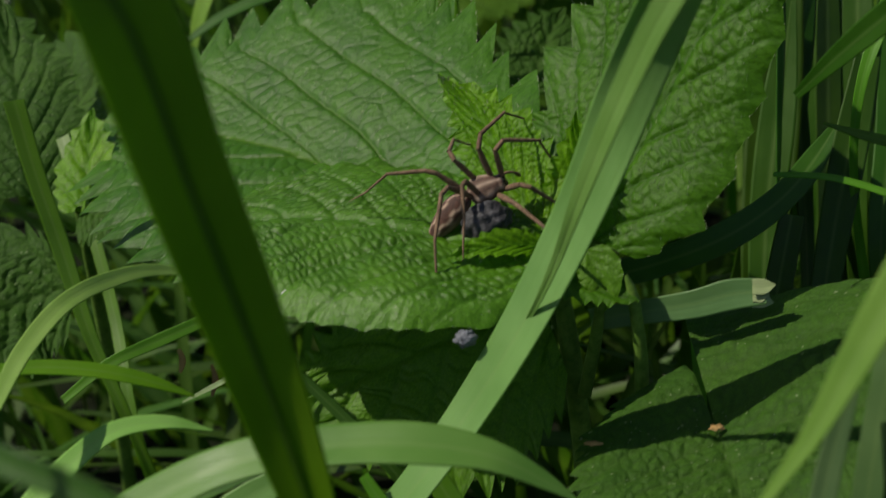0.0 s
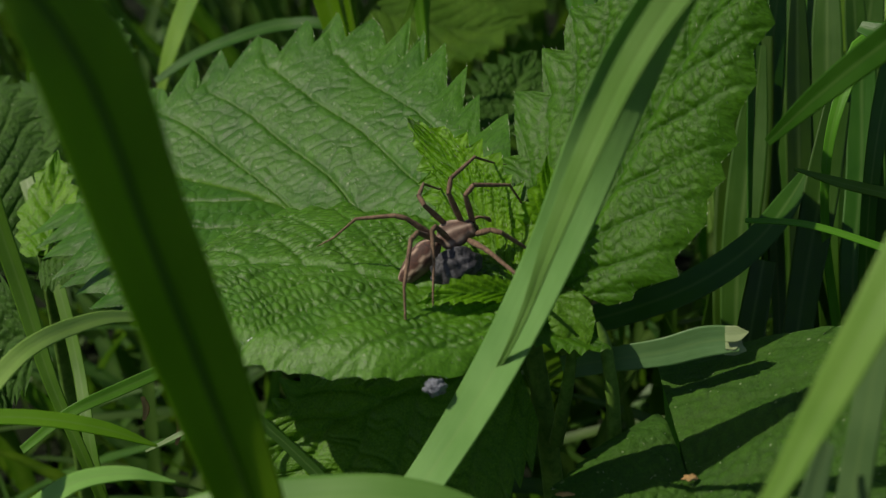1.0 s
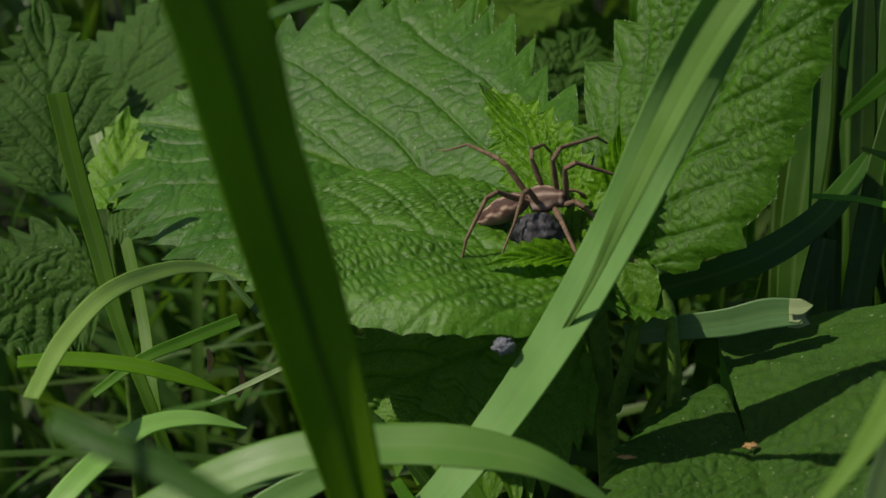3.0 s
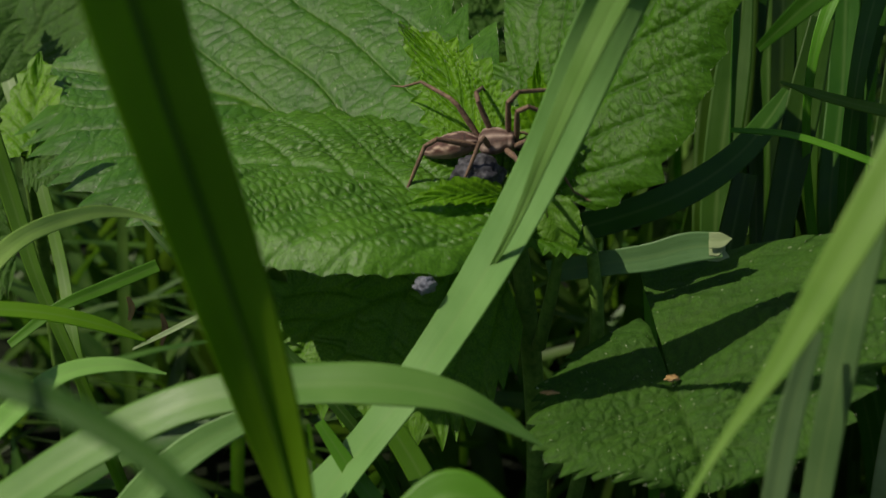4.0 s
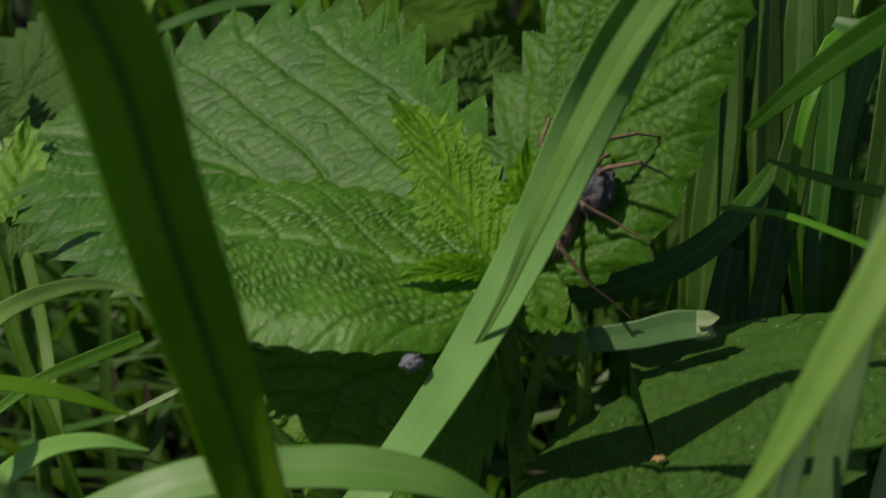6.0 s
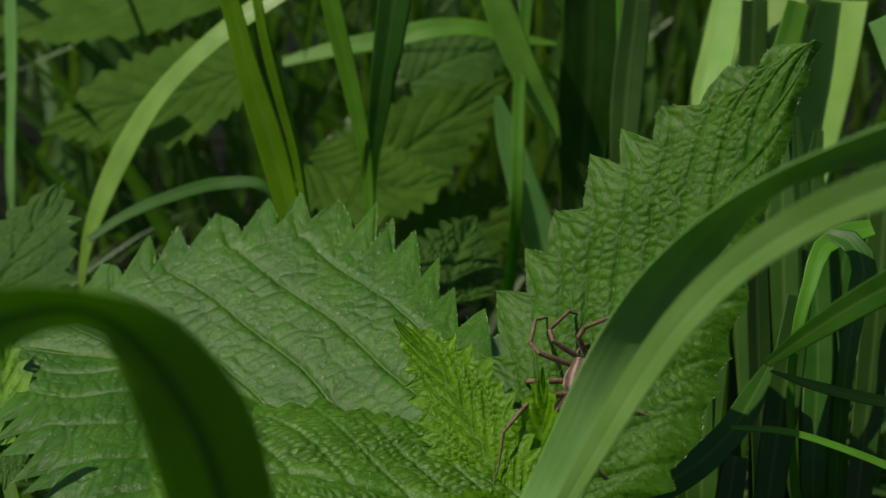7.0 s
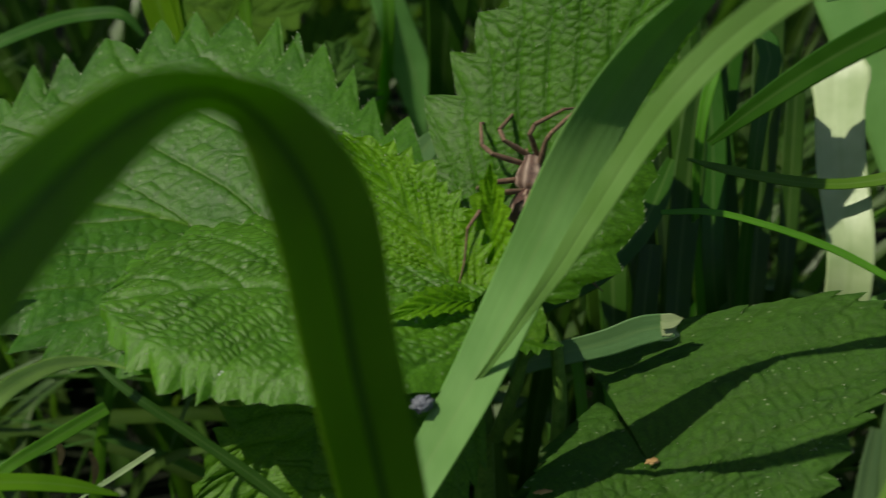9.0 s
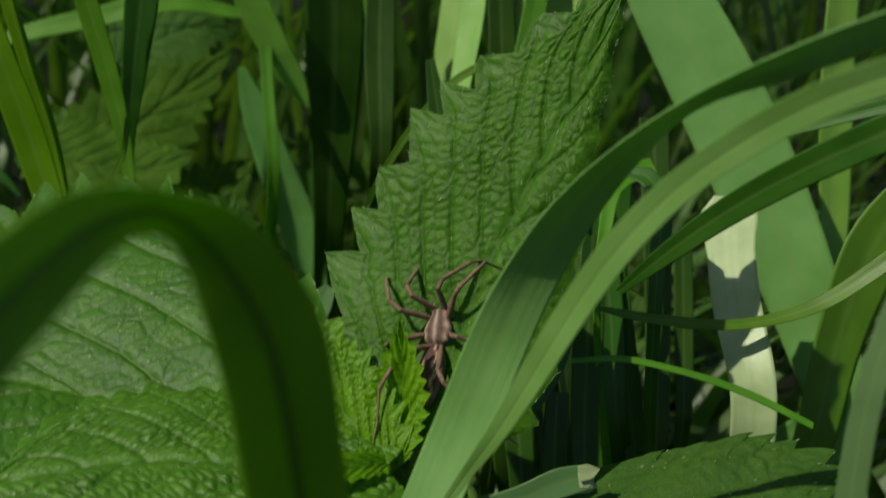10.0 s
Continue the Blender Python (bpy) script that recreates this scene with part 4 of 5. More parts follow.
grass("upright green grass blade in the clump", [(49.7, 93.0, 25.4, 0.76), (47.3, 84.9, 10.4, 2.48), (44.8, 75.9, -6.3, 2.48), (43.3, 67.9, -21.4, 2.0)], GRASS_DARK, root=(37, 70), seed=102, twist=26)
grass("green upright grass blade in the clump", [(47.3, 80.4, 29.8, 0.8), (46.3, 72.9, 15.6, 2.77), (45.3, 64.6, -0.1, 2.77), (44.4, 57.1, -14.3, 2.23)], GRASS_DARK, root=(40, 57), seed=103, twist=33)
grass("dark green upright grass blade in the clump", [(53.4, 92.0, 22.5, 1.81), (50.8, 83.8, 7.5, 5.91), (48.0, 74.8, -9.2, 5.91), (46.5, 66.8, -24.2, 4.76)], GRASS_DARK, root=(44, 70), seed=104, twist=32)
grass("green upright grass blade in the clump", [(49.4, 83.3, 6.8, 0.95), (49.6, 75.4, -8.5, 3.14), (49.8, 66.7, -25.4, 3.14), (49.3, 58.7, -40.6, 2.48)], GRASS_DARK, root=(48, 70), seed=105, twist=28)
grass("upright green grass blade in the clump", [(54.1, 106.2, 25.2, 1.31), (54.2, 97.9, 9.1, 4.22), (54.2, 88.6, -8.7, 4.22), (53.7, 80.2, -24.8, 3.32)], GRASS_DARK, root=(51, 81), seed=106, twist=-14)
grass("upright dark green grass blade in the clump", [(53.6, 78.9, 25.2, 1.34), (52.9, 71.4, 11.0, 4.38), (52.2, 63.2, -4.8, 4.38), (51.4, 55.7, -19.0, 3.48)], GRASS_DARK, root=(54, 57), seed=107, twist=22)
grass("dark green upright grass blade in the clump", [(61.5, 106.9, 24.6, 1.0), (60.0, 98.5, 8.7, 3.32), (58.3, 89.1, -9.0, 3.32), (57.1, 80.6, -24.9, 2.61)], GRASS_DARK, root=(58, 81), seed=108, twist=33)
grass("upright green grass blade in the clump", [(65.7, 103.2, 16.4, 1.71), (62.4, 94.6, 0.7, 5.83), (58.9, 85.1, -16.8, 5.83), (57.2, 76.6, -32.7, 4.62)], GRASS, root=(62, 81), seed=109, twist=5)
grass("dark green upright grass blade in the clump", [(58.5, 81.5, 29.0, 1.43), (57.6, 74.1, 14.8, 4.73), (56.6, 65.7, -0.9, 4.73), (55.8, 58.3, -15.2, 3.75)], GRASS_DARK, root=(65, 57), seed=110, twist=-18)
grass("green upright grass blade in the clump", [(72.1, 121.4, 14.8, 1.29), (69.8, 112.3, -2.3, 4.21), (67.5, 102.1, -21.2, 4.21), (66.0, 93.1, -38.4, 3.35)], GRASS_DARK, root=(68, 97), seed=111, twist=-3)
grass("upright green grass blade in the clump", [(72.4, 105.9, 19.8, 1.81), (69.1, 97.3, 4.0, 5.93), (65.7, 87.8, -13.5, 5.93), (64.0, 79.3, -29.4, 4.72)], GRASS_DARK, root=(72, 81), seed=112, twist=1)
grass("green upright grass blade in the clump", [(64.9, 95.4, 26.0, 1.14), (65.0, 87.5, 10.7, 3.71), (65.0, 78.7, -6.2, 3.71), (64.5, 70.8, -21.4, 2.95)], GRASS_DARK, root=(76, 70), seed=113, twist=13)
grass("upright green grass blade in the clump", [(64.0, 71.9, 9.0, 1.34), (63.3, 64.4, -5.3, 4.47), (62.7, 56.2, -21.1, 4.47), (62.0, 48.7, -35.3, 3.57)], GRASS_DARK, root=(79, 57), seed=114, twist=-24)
grass("green upright grass blade in the clump", [(83.7, 139.0, -6.9, 1.67), (81.6, 129.0, -25.7, 5.48), (79.2, 117.8, -46.7, 5.48), (77.7, 107.8, -65.6, 4.41)], GRASS, root=(82, 121), seed=115, twist=-11)
grass("wide green grass blade", [(114.7, 54.4, 13.1, 5.8), (106.0, 52.2, 2.4, 10.64), (97.8, 47.9, -12.7, 9.67), (91.2, 42.6, -28.7, 7.74)], GRASS, root=(90, 80), seed=91)
grass("upright green grass blade", [(127.7, 99.9, 41.8, 6.7), (123.3, 92.9, 23.4, 7.81), (120.1, 85.5, 4.9, 7.14), (116.8, 78.1, -13.5, 5.58)], GRASS_PALE, root=(120, 150), seed=92)
grass("bright curled grass blade", [(67.9, 62.1, 18.3, 2.68), (64.7, 62.0, 17.7, 3.57), (60.3, 60.1, 16.8, 3.01), (56.7, 55.6, 11.5, 2.11)], GRASS, root=(62, 50), face=(0,-0.6,0.75), seed=94)
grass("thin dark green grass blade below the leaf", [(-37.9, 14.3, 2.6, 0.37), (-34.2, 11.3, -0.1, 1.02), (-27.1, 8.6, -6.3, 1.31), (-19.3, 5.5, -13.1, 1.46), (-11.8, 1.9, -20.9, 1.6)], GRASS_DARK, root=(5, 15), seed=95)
grass("small brown dry scale among the stalks", [(-45.7, 23.0, -15.4, 0.49), (-45.2, 22.2, -16.9, 0.98), (-45.6, 21.3, -18.4, 0.41)], GRASS_BROWN, seed=96)
grass("small brown dry scale among the stalks", [(-42.1, 24.8, -19.6, 0.42), (-41.6, 23.8, -21.4, 0.92), (-42.2, 22.4, -23.6, 0.42)], GRASS_BROWN, seed=97)
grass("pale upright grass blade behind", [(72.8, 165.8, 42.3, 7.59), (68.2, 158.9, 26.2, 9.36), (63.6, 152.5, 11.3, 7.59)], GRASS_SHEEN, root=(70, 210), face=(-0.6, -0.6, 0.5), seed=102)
grass("pale broken grass blade behind the shoot", [(17.0, 81.2, -4.5, 2.01), (14.0, 78.5, -6.4, 4.99), (10.5, 76.2, -7.9, 5.54), (6.0, 73.4, -10.4, 3.93)], GRASS_BLUE, face=(0,-0.6,0.75), seed=104)

# ---------------------------------------------------------------- stem and leaf stalks of the nettle
def nettle_rod(name, points, label=""):
    base = np.array((8, 22, GROUND_Z, 0))
    ob = rod(name, [tuple(np.array(p) - base) for p in points], STEM, nettle)
    return tagged(ob, label) if label else ob


nettle_rod("stem", [(10, 19, 2, 1.0), (11, 20, -10, 1.3), (12, 21, -40, 1.6), (9, 22, -85, 1.8), (8, 22, GROUND_Z - 3, 2.0)], "ridged green stem")
nettle_rod("stem", [(19.4, 15.2, -1.6, 0.3), (20.0, 14.7, -3.2, 0.65), (20.6, 14, -8, 0.85), (20, 15, -30, 1.0), (13, 20, -70, 1.3)], "slender side stem")
nettle_rod("leaf_stalk", [(16.3, 13.6, -3.6, 0.6), (15.5, 14.6, -9, 0.8), (13, 18, -22, 1.0)])
nettle_rod("leaf_stalk", [(6, 22, 1.2, 0.7), (8.5, 20.5, -1.5, 0.8), (10.6, 19.8, -6, 0.9)])
nettle_rod("leaf_stalk", [(15.2, 21.2, 0.6, 0.7), (13.5, 20.5, -2, 0.8), (11.5, 20, -7, 0.9)])
nettle_rod("leaf_stalk", [(8, 24, -9, 0.7), (9.5, 22.5, -12, 0.8), (11.5, 21, -18, 0.9)])
nettle_rod("leaf_stalk", [(29.5, 1.4, -17.2, 0.7), (29, 6, -23, 0.8), (23, 14, -33, 0.9), (12.5, 21, -48, 1.0)])

# ---------------------------------------------------------------- more nettles behind and beside
def other_nettle(label, foot, leaves, mat=NETTLE_FAR, group="nettles round about"):
    """A further nettle: a stem from its foot to the leaf bases, and its leaves."""
    top = max(leaves, key=lambda l: l[0][0][2])[0][0]
    plant = tagged(new("nettle"), label, "nettle", group)
    plant.location = mm(*foot, GROUND_Z)
    base = np.array((*foot, GROUND_Z))
    rod("stem", [tuple(np.array(p) - (*base, 0)) for p in ((*top, 0.9), ((top[0] * 2 + foot[0]) / 3, (top[1] * 2 + foot[1]) / 3, top[2] * 0.6 + GROUND_Z * 0.4, 1.3), (*foot, GROUND_Z - 2, 1.8))], STEM, plant)
    for i, (mid, normal, half, opts) in enumerate(leaves):
        leaf("leaf", [tuple(np.array(p) - base) for p in mid], normal, half, half, opts.pop("teeth", 14), opts.pop("mat", mat), parent=plant, seed=20 + i + int(abs(foot[0])), **opts)
    return plant


other_nettle("nettle with dull toothed leaves standing at the side", (-105, 95), [
    ([(-87.8, 79.3, -6.9), (-80.1, 89.3, 2.4), (-74.3, 98.4, 9.8), (-70.8, 109.0, 16.3)], (-0.25, -0.55, 0.8), 14, dict(mat=NETTLE_OLD, teeth=13, pucker=0.14, cellular=True, quilt=(0.6, 0.6), cell=(1.8, 1.8), split=(2, 2), dense=(240, 180))),
    ([(-80.5, 57.5, -5.7), (-82.8, 65.5, 2.4), (-86.8, 76.2, 12.2), (-90.9, 86.0, 20.7)], (0.3, -0.7, 0.6), 9, dict(mat=NETTLE_OLD, teeth=12, pucker=0.15, split=(1, 1), dense=(200, 140))),
    ([(-65.1, 43.4, -2.0), (-65.7, 48.7, 0.9), (-66.3, 54.4, 4.4), (-66.2, 58.9, 9.0)], (-0.1, -0.75, 0.6), 5, dict(mat=NETTLE_YOUNG, teeth=7, tooth=1.4, pucker=0.15, wave=0.2, veins=5, split=(1, 1))),
    ([(-65.1, 43.4, -2.0), (-60.9, 42.2, -2.0), (-55.9, 40.8, -2.5)], (0.0, -0.6, 0.8), 5, dict(mat=NETTLE_OLD, teeth=7, tooth=1.6, pucker=0.4)),
    ([(-68.0, 37.0, -12.2), (-74.2, 35.5, -13.2), (-78.8, 30.8, -13.5), (-84.1, 24.0, -14.2)], (0.0, -0.7, 0.7), 11, dict(mat=NETTLE_OLD, teeth=12, pucker=0.3, split=(1, 1)))])
other_nettle("pale-leaved nettle in the grass behind", (-60, 330), [
    ([(-47.6, 200.0, 13.5), (-66.7, 203.0, 7.6), (-87.7, 206.0, 3.1), (-108.1, 209.0, -3.9)], (-0.2, -0.7, 0.7), 14, dict(teeth=12, pucker=0.2, quilt=(0.4, 0.4), cell=(3, 3), split=(1, 1), ridge=0.12)),
    ([(-54.9, 262.0, 25.8), (-87.2, 265.0, 20.9), (-118.6, 268.0, 16.1), (-146.8, 271.0, 13.0)], (0.0, -0.3, 0.95), 22, dict(teeth=12, pucker=0.2, quilt=(0.4, 0.4), cell=(3, 3), split=(1, 1), ridge=0.12))])
other_nettle("pale-leaved nettle in the grass behind", (0, 340), [
    ([(-29.9, 205.0, -24.6), (-14.9, 211.0, -18.4), (3.0, 217.0, -8.9), (21.8, 223.0, 1.5)], (0.05, -0.8, 0.6), 13, dict(teeth=12, pucker=0.2, quilt=(0.4, 0.4), cell=(3, 3), split=(1, 1), ridge=0.12)),
    ([(-11.1, 200.0, -50.0), (-0.3, 205.0, -42.3), (11.2, 210.0, -35.5), (23.8, 215.0, -26.9)], (0.1, -0.85, 0.5), 12, dict(teeth=12, pucker=0.2, quilt=(0.4, 0.4), cell=(3, 3), split=(1, 1), ridge=0.12)),
    ([(-36.6, 230.0, -30.9), (-26.3, 232.0, -26.8), (-12.7, 234.0, -24.7), (-2.8, 236.0, -27.7)], (0.0, -0.7, 0.7), 12, dict(teeth=12, pucker=0.2, quilt=(0.4, 0.4), cell=(3, 3), split=(1, 1), ridge=0.12, mat=NETTLE_OLD)),
    ([(-8.2, 240.0, -4.1), (3.8, 242.0, 1.6), (15.7, 244.0, 3.9), (27.5, 246.0, 2.0)], (0.0, -0.7, 0.7), 11, dict(teeth=12, pucker=0.2, quilt=(0.4, 0.4), cell=(3, 3), split=(1, 1), ridge=0.12, mat=NETTLE_OLD))])
other_nettle("dark-leaved nettle among the stalks", (20, 180), [
    ([(-32.0, 176.8, -5.0), (-20.5, 172.7, -8.8), (-9.1, 169.9, -10.1), (4.8, 170.7, -8.3)], (0.0, -0.5, 0.85), 12, dict(teeth=11, pucker=0.2, quilt=(0.4, 0.4), cell=(3, 3), split=(1, 1))),
    ([(1.2, 119.9, -18.5), (3.7, 126.9, -12.4), (8.5, 137.9, -6.3)], (0.0, -0.9, 0.4), 8, dict(mat=NETTLE_OLD, teeth=9))])

# ---------------------------------------------------------------- far meadow grass
def sward(name, label, blades):
    """Uncounted grass, one mesh. blades: rows of x, y, foot's z, height, lean x, lean y, width, turn."""
    places, quads, uvs, ribs = [], [], [], []
    for x, y, z, high, lx, ly, width, turn in blades:
        side = np.array((math.cos(turn), math.sin(turn), 0))
        start, n = len(places), 9
        for k in range(n):
            s = k / (n - 1)
            c = np.array((x + lx * high * s + lx * high * 0.8 * s**3, y + ly * high * s, z + high * (s - 0.25 * (abs(lx) + abs(ly)) * s**3)))
            w = width * min(1, 0.6 + s) * (1 - s**3) * 0.5 + 0.05
            sink = np.array((-side[1], side[0], 0)) * w * 0.3
            places += [c - side * w, c + sink, c + side * w]
            uvs += [(-w, s * high), (0, s * high), (w, s * high)]
            ribs += [0, 0.6, 0]
            if k:
                a = start + 3 * (k - 1)
                quads += [(a, a + 1, a + 4, a + 3), (a + 1, a + 2, a + 5, a + 4)]
    me = bpy.data.meshes.new(name)
    me.from_pydata((np.array(places) * 0.001).tolist(), [], quads)
    loops = np.array(quads).reshape(-1)
    me.uv_layers.new(name="UVMap").data.foreach_set("uv", np.array(uvs)[loops].ravel().astype(np.float32))
    me.attributes.new("rib", "FLOAT", "POINT").data.foreach_set("value", np.array(ribs, np.float32))
    me.polygons.foreach_set("use_smooth", np.ones(len(quads), bool))
    me.materials.append(MEADOW)
    return tagged(new(name, me), label, "grass", kind="stuff")


def meadow():
    rng = np.random.default_rng(4)
    rows = []
    for i in range(800):
        y = 270 + 850 * rng.random() ** 1.5
        x = rng.uniform(-0.62, 0.62) * (y + 160) + 10
        rows.append((x, y, GROUND_Z, rng.uniform(90, 210) + 0.12 * y, *rng.normal(0, 0.28, 2), rng.uniform(3.0, 9.0), rng.uniform(-0.9, 0.9)))
    for i in range(1500):
        x, y = rng.uniform(-800, 800), rng.uniform(-750, 1100)
        if math.hypot(x, y + 115) > 260 and (y < 190 or abs(x - 10) > 0.6 * (y + 160)) and not (abs(x) < 200 and -100 < y < 260):
            rows.append((x, y, GROUND_Z, rng.uniform(80, 190), *rng.normal(0, 0.3, 2), rng.uniform(3.0, 9.0), rng.uniform(-1.5, 1.5)))
    return sward("meadow_grass", "dense green meadow grass round the nettle", rows)


def undergrowth():
    rng = np.random.default_rng(9)
    rows = []
    for i in range(900):
        x, y = rng.uniform(-170, 190), rng.uniform(-75, 260)
        tall = rng.uniform(30, 72) if y < 60 else rng.uniform(40, 120)
        rows.append((x, y, GROUND_Z - 4, tall, *rng.normal(0, 0.5, 2), rng.uniform(3.0, 8.0), rng.uniform(-1.5, 1.5)))
    return sward("undergrowth", "low dark green grass in the shade on the ground", rows)


MEADOW = grass_material("meadow", (0.018, 0.06, 0.005), (0.055, 0.125, 0.012))
mt = MEADOW.node_tree
isle = mt.nodes.new("ShaderNodeNewGeometry")
for n in mt.nodes:
    if n.bl_idname == "ShaderNodeObjectInfo":
        for link in list(n.outputs["Random"].links):
            mt.links.new(isle.outputs["Random Per Island"], link.to_socket)
meadow()
undergrowth()

# ---------------------------------------------------------------- small things
def lump(name, size, mat, seed, rough=0.25, squash=(1, 1, 1)):
    bm = bmesh.new()
    bmesh.ops.create_icosphere(bm, subdivisions=4, radius=size * 0.001)
    for v in bm.verts:
        d = v.co.normalized()
        k = 1 + rough * (noise.noise(d * 2.2 + Vector((seed, 0, 0))) + 0.4 * noise.noise(d * 6 + Vector((0, seed, 0))))
        v.co = Vector((v.co.x * squash[0], v.co.y * squash[1], v.co.z * squash[2])) * k
    for f in bm.faces:
        f.smooth = True
    me = bpy.data.meshes.new(name)
    bm.to_mesh(me)
    bm.free()
    me.materials.append(mat)
    return new(name, me)


# the lump's grey is darkened to stand for shade under the leaf edge
DOWN = grained("grey_down", (0.1, 0.105, 0.13), (0.26, 0.27, 0.32), 2500, rough=0.9, bump=0.9)
CHALK = grained("white_speck", (0.6, 0.6, 0.6), (0.85, 0.85, 0.85), 3000, rough=0.6)
fluff = tagged(lump("seed_fluff", 1.15, DOWN, 3, 0.4, (1.15, 0.8, 0.9)), "small grey woolly lump under the leaf edge", "fluff")
fluff.location = mm(0.3, 0.9, -0.9)
speck = tagged(lump("speck", 0.5, CHALK, 5, 0.3, (1.4, 1, 0.7)), "tiny white speck on the leaf", "speck")
speck.location = mm(-22.2, 6.3, 3.4)
crumb = tagged(lump("crumb", 0.55, STRAW, 6, 0.5, (1.5, 0.8, 0.6)), "small straw-coloured crumb on the leaf", "crumb", group="crumbs")
crumb.location = mm(29.5, 1.2, -15.4)
chip = tagged(lump("crumb", 0.5, STRAW, 8, 0.4, (2.0, 0.6, 0.5)), "thin brown bud scale on the leaf", "crumb", group="crumbs")
chip.location = mm(14.6, -1.0, -15.6)


# ---------------------------------------------------------------- the spider
def hairy(name, dark, light, stripe, rough=0.75):
    m, nt, bsdf = material(name)
    co = nt.nodes.new("ShaderNodeTexCoord")
    a = node(nt, "ShaderNodeTexNoise", Scale=2600.0, Detail=4.0, Roughness=0.7)
    b = node(nt, "ShaderNodeTexNoise", Scale=500.0, Detail=2.0)
    for n in (a, b):
        nt.links.new(co.outputs["Object"], n.inputs["Vector"])
    rib = nt.nodes.new("ShaderNodeAttribute")
    rib.attribute_name = "rib"
    color = mixed(nt, ramp(nt, a.outputs[0], (0.35, dark), (0.65, light)), stripe, rib.outputs["Fac"])
    color = mixed(nt, color, ramp(nt, b.outputs[0], (0.35, (0.55, 0.5, 0.5)), (0.6, (1, 1, 1))), 0.7, "MULTIPLY")
    nt.links.new(color, bsdf.inputs["Base Color"])
    bsdf.inputs["Roughness"].default_value = rough
    bsdf.inputs["Sheen Weight"].default_value = 0.05
    bp = node(nt, "ShaderNodeBump", Strength=0.6, Distance=0.0001)
    nt.links.new(a.outputs[0], bp.inputs["Height"])
    nt.links.new(bp.outputs[0], bsdf.inputs["Normal"])
    return m


SPIDER = hairy("spider_brown", (0.035, 0.013, 0.009), (0.11, 0.05, 0.033), (0.4, 0.3, 0.24))
SPIDER_ABDOMEN = hairy("spider_abdomen", (0.03, 0.01, 0.006), (0.09, 0.03, 0.019), (0.48, 0.34, 0.26))
SPIDER_LEG = hairy("spider_leg", (0.095, 0.05, 0.028), (0.23, 0.14, 0.085), (0.22, 0.14, 0.085))
EYE, _, eye_bsdf = material("spider_eye")
eye_bsdf.inputs["Base Color"].default_value, eye_bsdf.inputs["Roughness"].default_value = (0.006, 0.005, 0.005, 1), 0.08
PREY = grained("wrapped_prey", (0.016, 0.016, 0.019), (0.11, 0.107, 0.122), 1300, rough=0.45, bump=0.9, distance=0.0003)


def turned(name, rows, mat, parent, stripe=None, sides=28, flat=0.8):
    """A body turned about x: rows of x, half width, half height, rise of its middle, in millimetres."""
    row, length = spline([(r[0], 0, r[3], r[1], r[2]) for r in rows], 44)
    a = np.linspace(0, 2 * np.pi, sides, endpoint=False)
    w, h = np.maximum(row[:, 3:4], 0.02), np.maximum(row[:, 4:5], 0.02)
    P = np.stack([np.broadcast_to(row[:, :1], (44, sides)), w * np.sin(a)[None], row[:, 2:3] + h * np.cos(a)[None]], -1)
    rib = stripe(row[:, :1], a[None]) if stripe else np.zeros((44, sides))
    me = grid_mesh(name, P, P[..., :2], np.broadcast_to(rib, (44, sides)), mat, True)
    return attach(new(name, me), parent)


def ball(name, r, mat, parent, at):
    bm = bmesh.new()
    bmesh.ops.create_icosphere(bm, subdivisions=2, radius=r * 0.001)
    for f in bm.faces:
        f.smooth = True
    me = bpy.data.meshes.new(name)
    bm.to_mesh(me)
    bm.free()
    me.materials.append(mat)
    ob = attach(new(name, me), parent)
    ob.location = mm(*at)
    return ob


LEG_SHAPES = {}
# each leg: where it joins the body, its size, and how steeply femur, tibia, metatarsus and tarsus rise, in degrees
LEGS_FAR = ((1.5, 1.11, 88, -33, -76, -65), (0.6, 1.25, 82, -27, -61, -57), (-0.3, 1.01, 60, -49, -83, -66), (-1.2, 1.02, 42, -6, -45, -33))
LEGS_NEAR = ((1.5, 0.99, 58, -47, -70, 3), (0.6, 0.96, 39, 2, -85, -90), (-0.3, 0.8, 48, -60, -49, -52), (-1.2, 1.2, 30, -55, -74, -70))


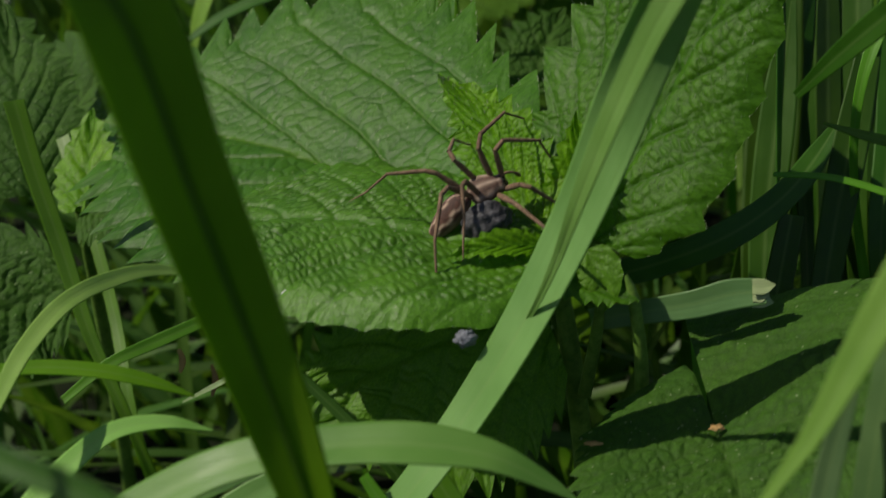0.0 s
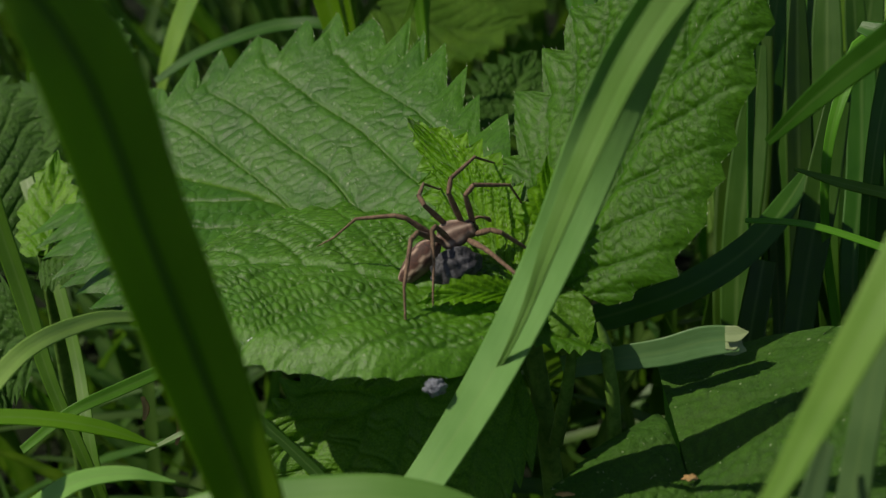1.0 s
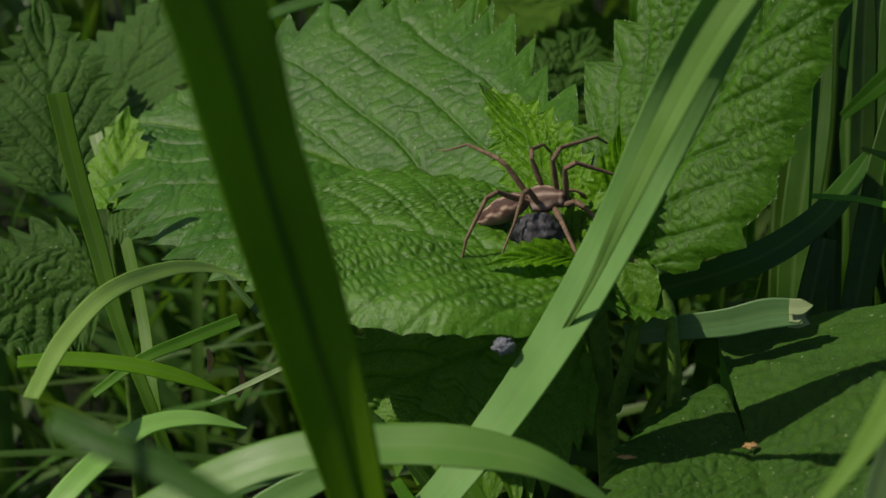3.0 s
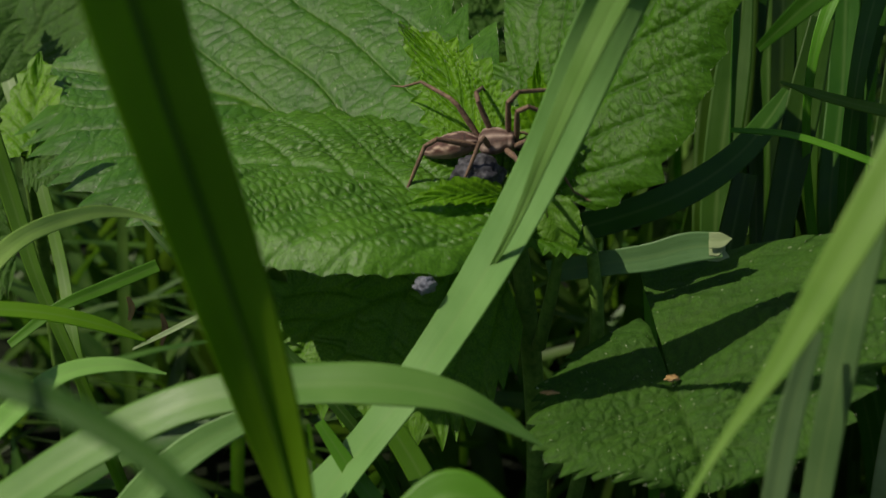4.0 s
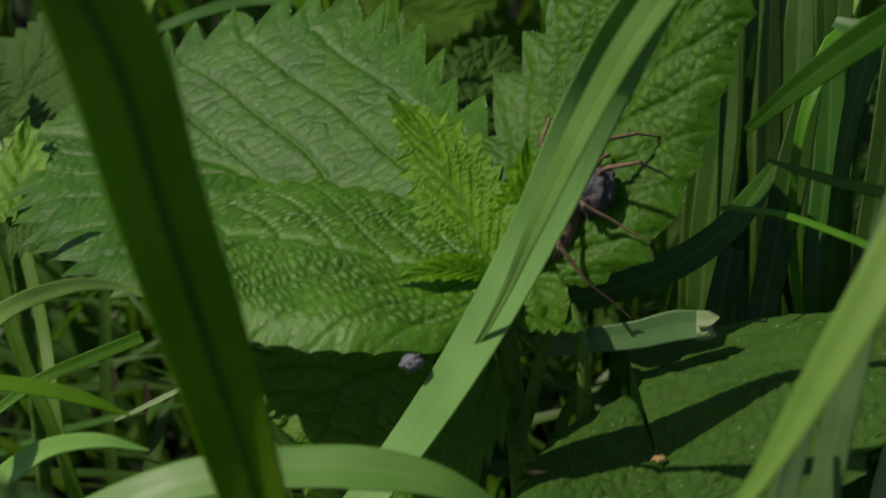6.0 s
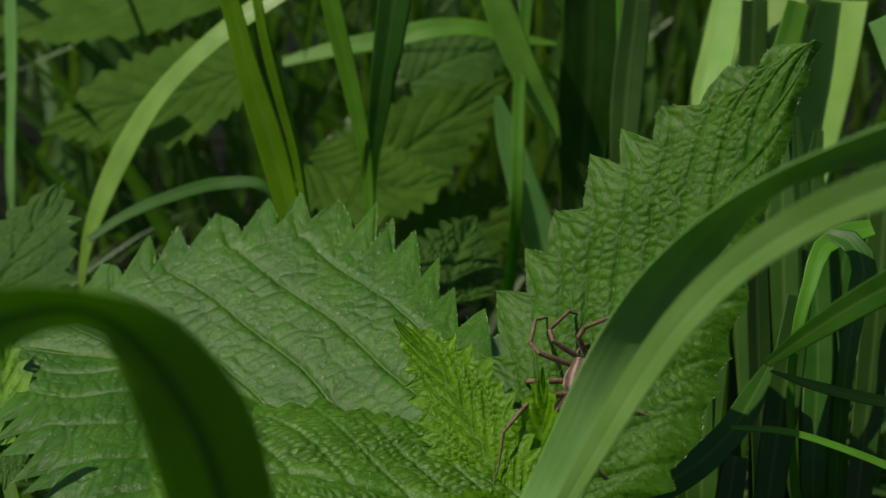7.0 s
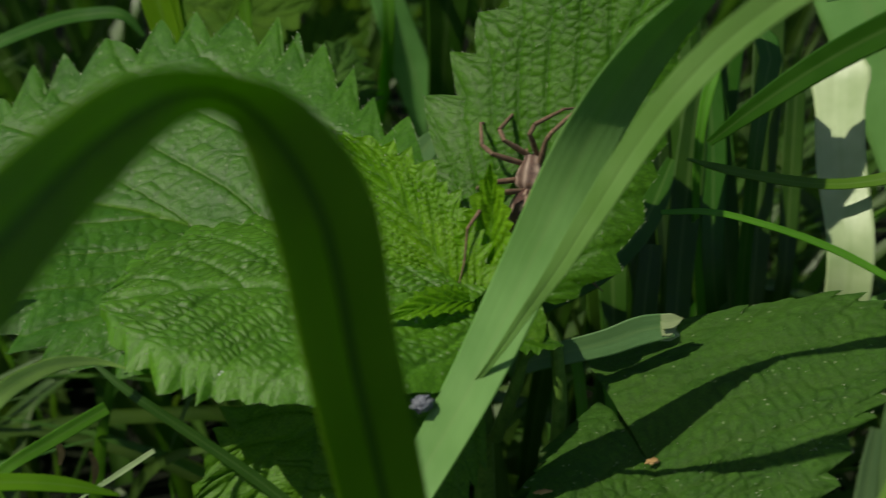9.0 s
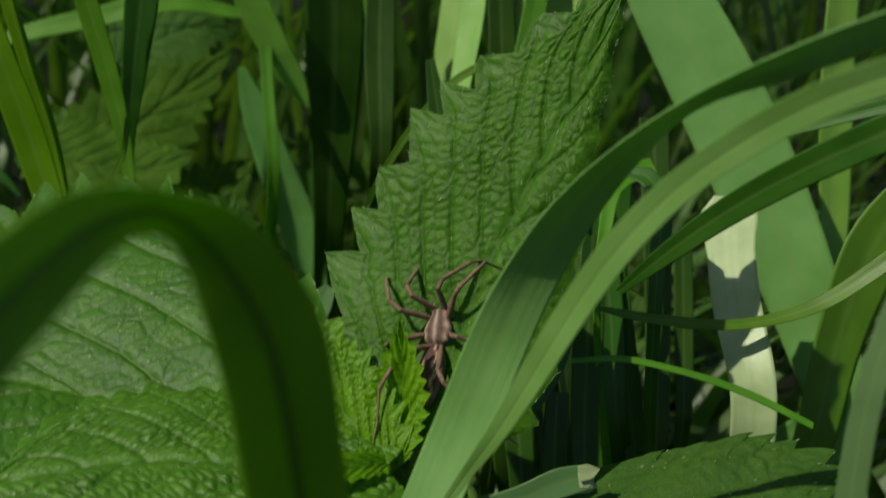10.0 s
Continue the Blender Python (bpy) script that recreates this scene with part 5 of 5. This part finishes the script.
def spider():
    body = tagged(new("spider"), "brown nursery web spider with a pale-striped body carrying wrapped prey", "spider")
    front = lambda x, a: np.exp(-(np.sin(a) / 0.16) ** 2) * (np.cos(a) > 0) * 0.8 + (0.75 + 0.25 * np.sin(x * 4)) * np.exp(-((np.abs(np.sin(a)) - 0.78) / 0.17) ** 2)
    turned("head_and_thorax", [(-2.4, 0.3, 0.3, 0), (-2.0, 1.3, 0.8, 0.05), (-0.8, 2.0, 1.15, 0.15), (0.6, 1.8, 1.25, 0.2), (1.7, 1.2, 1.15, 0.25), (2.5, 0.95, 0.95, 0.2), (2.75, 0.3, 0.3, 0.1)], SPIDER, body, front)
    back = lambda x, a: np.clip(np.exp(-((np.abs(np.sin(a)) - (0.55 + 0.14 * np.sin(x * 2.6))) / 0.1) ** 2) * (np.cos(a) > -0.2) + 0.4 * np.exp(-((np.abs(np.sin(a)) - 0.95) / 0.08) ** 2), 0, 1)
    global the_abdomen
    the_abdomen = tagged(turned("abdomen", [(0.2, 0.35, 0.35, 0.1), (-0.5, 1.0, 0.9, 0.2), (-1.7, 1.55, 1.4, 0.25), (-3.8, 1.75, 1.55, 0.1), (-5.8, 1.35, 1.25, -0.1), (-7.4, 0.75, 0.7, -0.3), (-8.4, 0.1, 0.1, -0.45)], SPIDER_ABDOMEN, body, back), "tapering red-brown abdomen with pale wavy sides")
    for y, z in ((0.25, 0.95), (-0.25, 0.95), (0.5, 0.75), (-0.5, 0.75), (0.2, 0.55), (-0.2, 0.55)):
        ball("eye", 0.14, EYE, body, (2.62, y, z))
    for side in (1, -1):
        rod("jaw", [(2.5, 0.35 * side, -0.1, 0.42), (2.9, 0.4 * side, -0.7, 0.4), (2.9, 0.35 * side, -1.5, 0.18)], SPIDER, body)
        rod("palp", [(2.2, 0.7 * side, 0, 0.2), (3.2, 1.1 * side, 0.5, 0.2), (4.3, 1.0 * side, 0.1, 0.18), (4.9, 0.9 * side, -0.7, 0.3), (5.1, 0.85 * side, -1.2, 0.12)], SPIDER_LEG, body)
        for n, (x, size, *bends) in enumerate(LEGS_FAR if side > 0 else LEGS_NEAR):
            leg = new("leg")
            leg.parent = body
            bends.insert(1, (bends[0] + bends[1]) / 2)
            j = np.array((1.2, 0, -0.2))
            for name, high, long, thick in zip(("femur", "patella", "tibia", "metatarsus", "tarsus"), bends, (4.9, 1.5, 4.9, 4.4, 2.6), ((0.3, 0.41, 0.3), (0.3, 0.34, 0.28), (0.29, 0.27, 0.2), (0.19, 0.16, 0.13), (0.13, 0.11, 0.06))):
                way = size * long * np.array((math.cos(radians(high)), 0, math.sin(radians(high))))
                rod(name, [(*(j + way * f), w) for f, w in zip((-0.03, 0.5, 1.03), thick)], SPIDER_LEG, leg)
                j = j + way
            LEG_SHAPES[leg] = (side, n, x)
    return body


def wrapped_prey():
    ob = lump("wrapped_prey", 2.45, PREY, 12, 0.35, (1.25, 0.95, 0.85))
    return tagged(ob, "dark insect wrapped in greyish silk", "prey")


the_spider = spider()
the_prey = wrapped_prey()


def stand(at, ahead, up):
    """A pose at a place of the plan, heading ahead, with its back towards up."""
    x = Vector(ahead).normalized()
    z = (Vector(up) - x * x.dot(Vector(up))).normalized()
    return Matrix.Translation(mm(*at)) @ Matrix((x, z.cross(x), z)).transposed().to_4x4()


LEFT_LEAF, RIGHT_LEAF = (-0.15, -0.35, 0.92), (-0.644, -0.56, 0.5)
SPIDER_ROWS = [
    (0.0, (2.0, 21.5, 8.5), (0.92, 0.3, 0.12), (-0.15, -0.6, 0.75)),
    (2.2, (2.0, 21.5, 8.6), (0.92, 0.3, 0.12), (-0.15, -0.6, 0.75)),
    (2.8, (3.8, 22.0, 8.6), (0.97, 0.1, 0.05), (-0.1, -0.55, 0.8)),
    (3.3, (5.8, 22.2, 7.2), (0.97, -0.15, -0.06), (-0.1, -0.5, 0.85)),
    (3.7, (7.2, 22.3, 7.4), (0.97, -0.15, -0.06), (-0.1, -0.5, 0.85)),
    (4.2, (9.0, 21.8, 7.4), (0.98, 0.0, 0.02), (-0.1, -0.5, 0.85)),
    (4.5, (10.3, 21.5, 7.3), (0.98, 0.1, 0.04), (-0.1, -0.5, 0.85)),
    (4.8, (16.0, 25.5, 5.8), (0.93, 0.2, 0.2), (-0.4, -0.45, 0.75)),
    (5.2, (20.6, 26.0, 5.6), (0.75, 0.3, 0.5), RIGHT_LEAF),
    (5.8, (21.2, 24.6, 9.0), (0.5, 0.4, 0.7), RIGHT_LEAF),
    (6.5, (20.8, 24.4, 12.4), (0.35, 0.5, 0.8), RIGHT_LEAF),
    (7.0, (19.2, 29.4, 12.8), (0.38, 0.6, 0.7), RIGHT_LEAF),
    (7.5, (20.8, 29.8, 12.2), (0.38, 0.62, 0.68), RIGHT_LEAF),
    (10.0, (20.8, 29.8, 12.2), (0.38, 0.62, 0.68), RIGHT_LEAF),
]
# leg turns about the body's upright, in degrees from straight ahead, their lift and their roll, for the left and the right side
LEG_ROWS = [
    (0.0, ((14, 0, -22), (50, 0, -20), (97, 0, -30), (160, 0, 20)), ((40, 0, 11), (63, 0, 10), (114, 40, 24), (123, 40, 24))),
    (2.2, ((14, 0, -22), (50, 0, -20), (97, 0, -30), (160, 0, 20)), ((40, 0, 11), (63, 0, 10), (114, 40, 24), (123, 40, 24))),
    (3.3, ((9, -2, -11), (42, -1, -10), (91, -1, -15), (145, 1, 10)), ((36, 0, 6), (67, -1, 5), (114, 30, 5), (136, 20, 24))),
    (4.5, ((7, -4, -11), (32, -2, -10), (111, 0, -15), (145, 2, 10)), ((32, 0, 6), (50, 0, 5), (114, 25, -6), (154, 2, 25))),
    (5.2, ((16, -4, -9), (50, -3, -8), (103, -2, -12), (155, 1, 8)), ((41, 0, 5), (72, 0, 4), (112, 2, 17), (147, 3, 20))),
    (6.5, ((23, -8, -12), (49, -5, -14), (100, -6, -14), (162, 14, 9)), ((32, 6, 0), (60, 4, 0), (108, 5, 11), (150, 5, 13))),
    (7.5, ((27, -11, -17), (48, -5, -22), (105, -7, -21), (168, 20, 12)), ((32, 14, -2), (50, 9, -3), (105, 5, 11), (148, 5, 13))),
    (10.0, ((27, -11, -17), (48, -5, -22), (105, -7, -21), (168, 20, 12)), ((32, 14, -2), (50, 9, -3), (105, 5, 11), (148, 5, 13))),
]
# where the prey hangs: a place of the plan, or below the spider's jaws
PREY_PLACES = [((2.3, 17.4, 6.0), (0, 0, 0)), ((2.2, 17.4, 6.0), (0, 0, 0)), ((3.2, 17.6, 5.8), (0, 0, 0)), ((4.6, 17.8, 5.4), (0, 0, 0)), ((5.6, 17.8, 5.2), (0, 0, 0)),
               ((6.5, 17.8, 5.0), (0, 0, 0)), ((7.0, 17.8, 4.9), (0, 0, 0)), ((13.4, 20.0, 4.4), (0, 0, 0)), (None, (0.0008, -0.0012, -0.0034)), ((22.6, 22.0, 9.2), (0, 0, 0)),
               ((23.5, 21.8, 11.8), (0, 0, 0))] + [(None, (0.0008, -0.0012, -0.0034))] * 3


def motions():
    walk(the_spider, [(t, stand(at, ahead, up)) for t, at, ahead, up in SPIDER_ROWS])
    walk(the_prey, [(t, stand(place or at, ahead, up) @ pose(*hang)) for (t, at, ahead, up), (place, hang) in zip(SPIDER_ROWS, PREY_PLACES)])
    walk(the_abdomen, [(t, pose(-0.0022, 0, 0, 0, -droop, swing)) for t, droop, swing in ((0.0, 25, 23), (2.2, 25, 23), (3.3, 20, 8), (4.5, 14, 0), (5.2, 10, 0), (6.5, 4, 0), (10.0, 0, 0))])
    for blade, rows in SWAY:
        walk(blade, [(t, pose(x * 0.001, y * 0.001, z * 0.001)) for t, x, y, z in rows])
    for leg, (side, n, x) in LEG_SHAPES.items():
        rows = []
        for t, *turns in LEG_ROWS:
            yaw, lift, roll = turns[0 if side > 0 else 1][n]
            rows.append((t, pose(x * 0.001, 0.0, 0.0, 0, 0, yaw * side) @ pose(0, 0, 0, roll, 0, 0) @ pose(0, 0, 0, 0, -lift, 0)))
        walk(leg, rows)


motions()
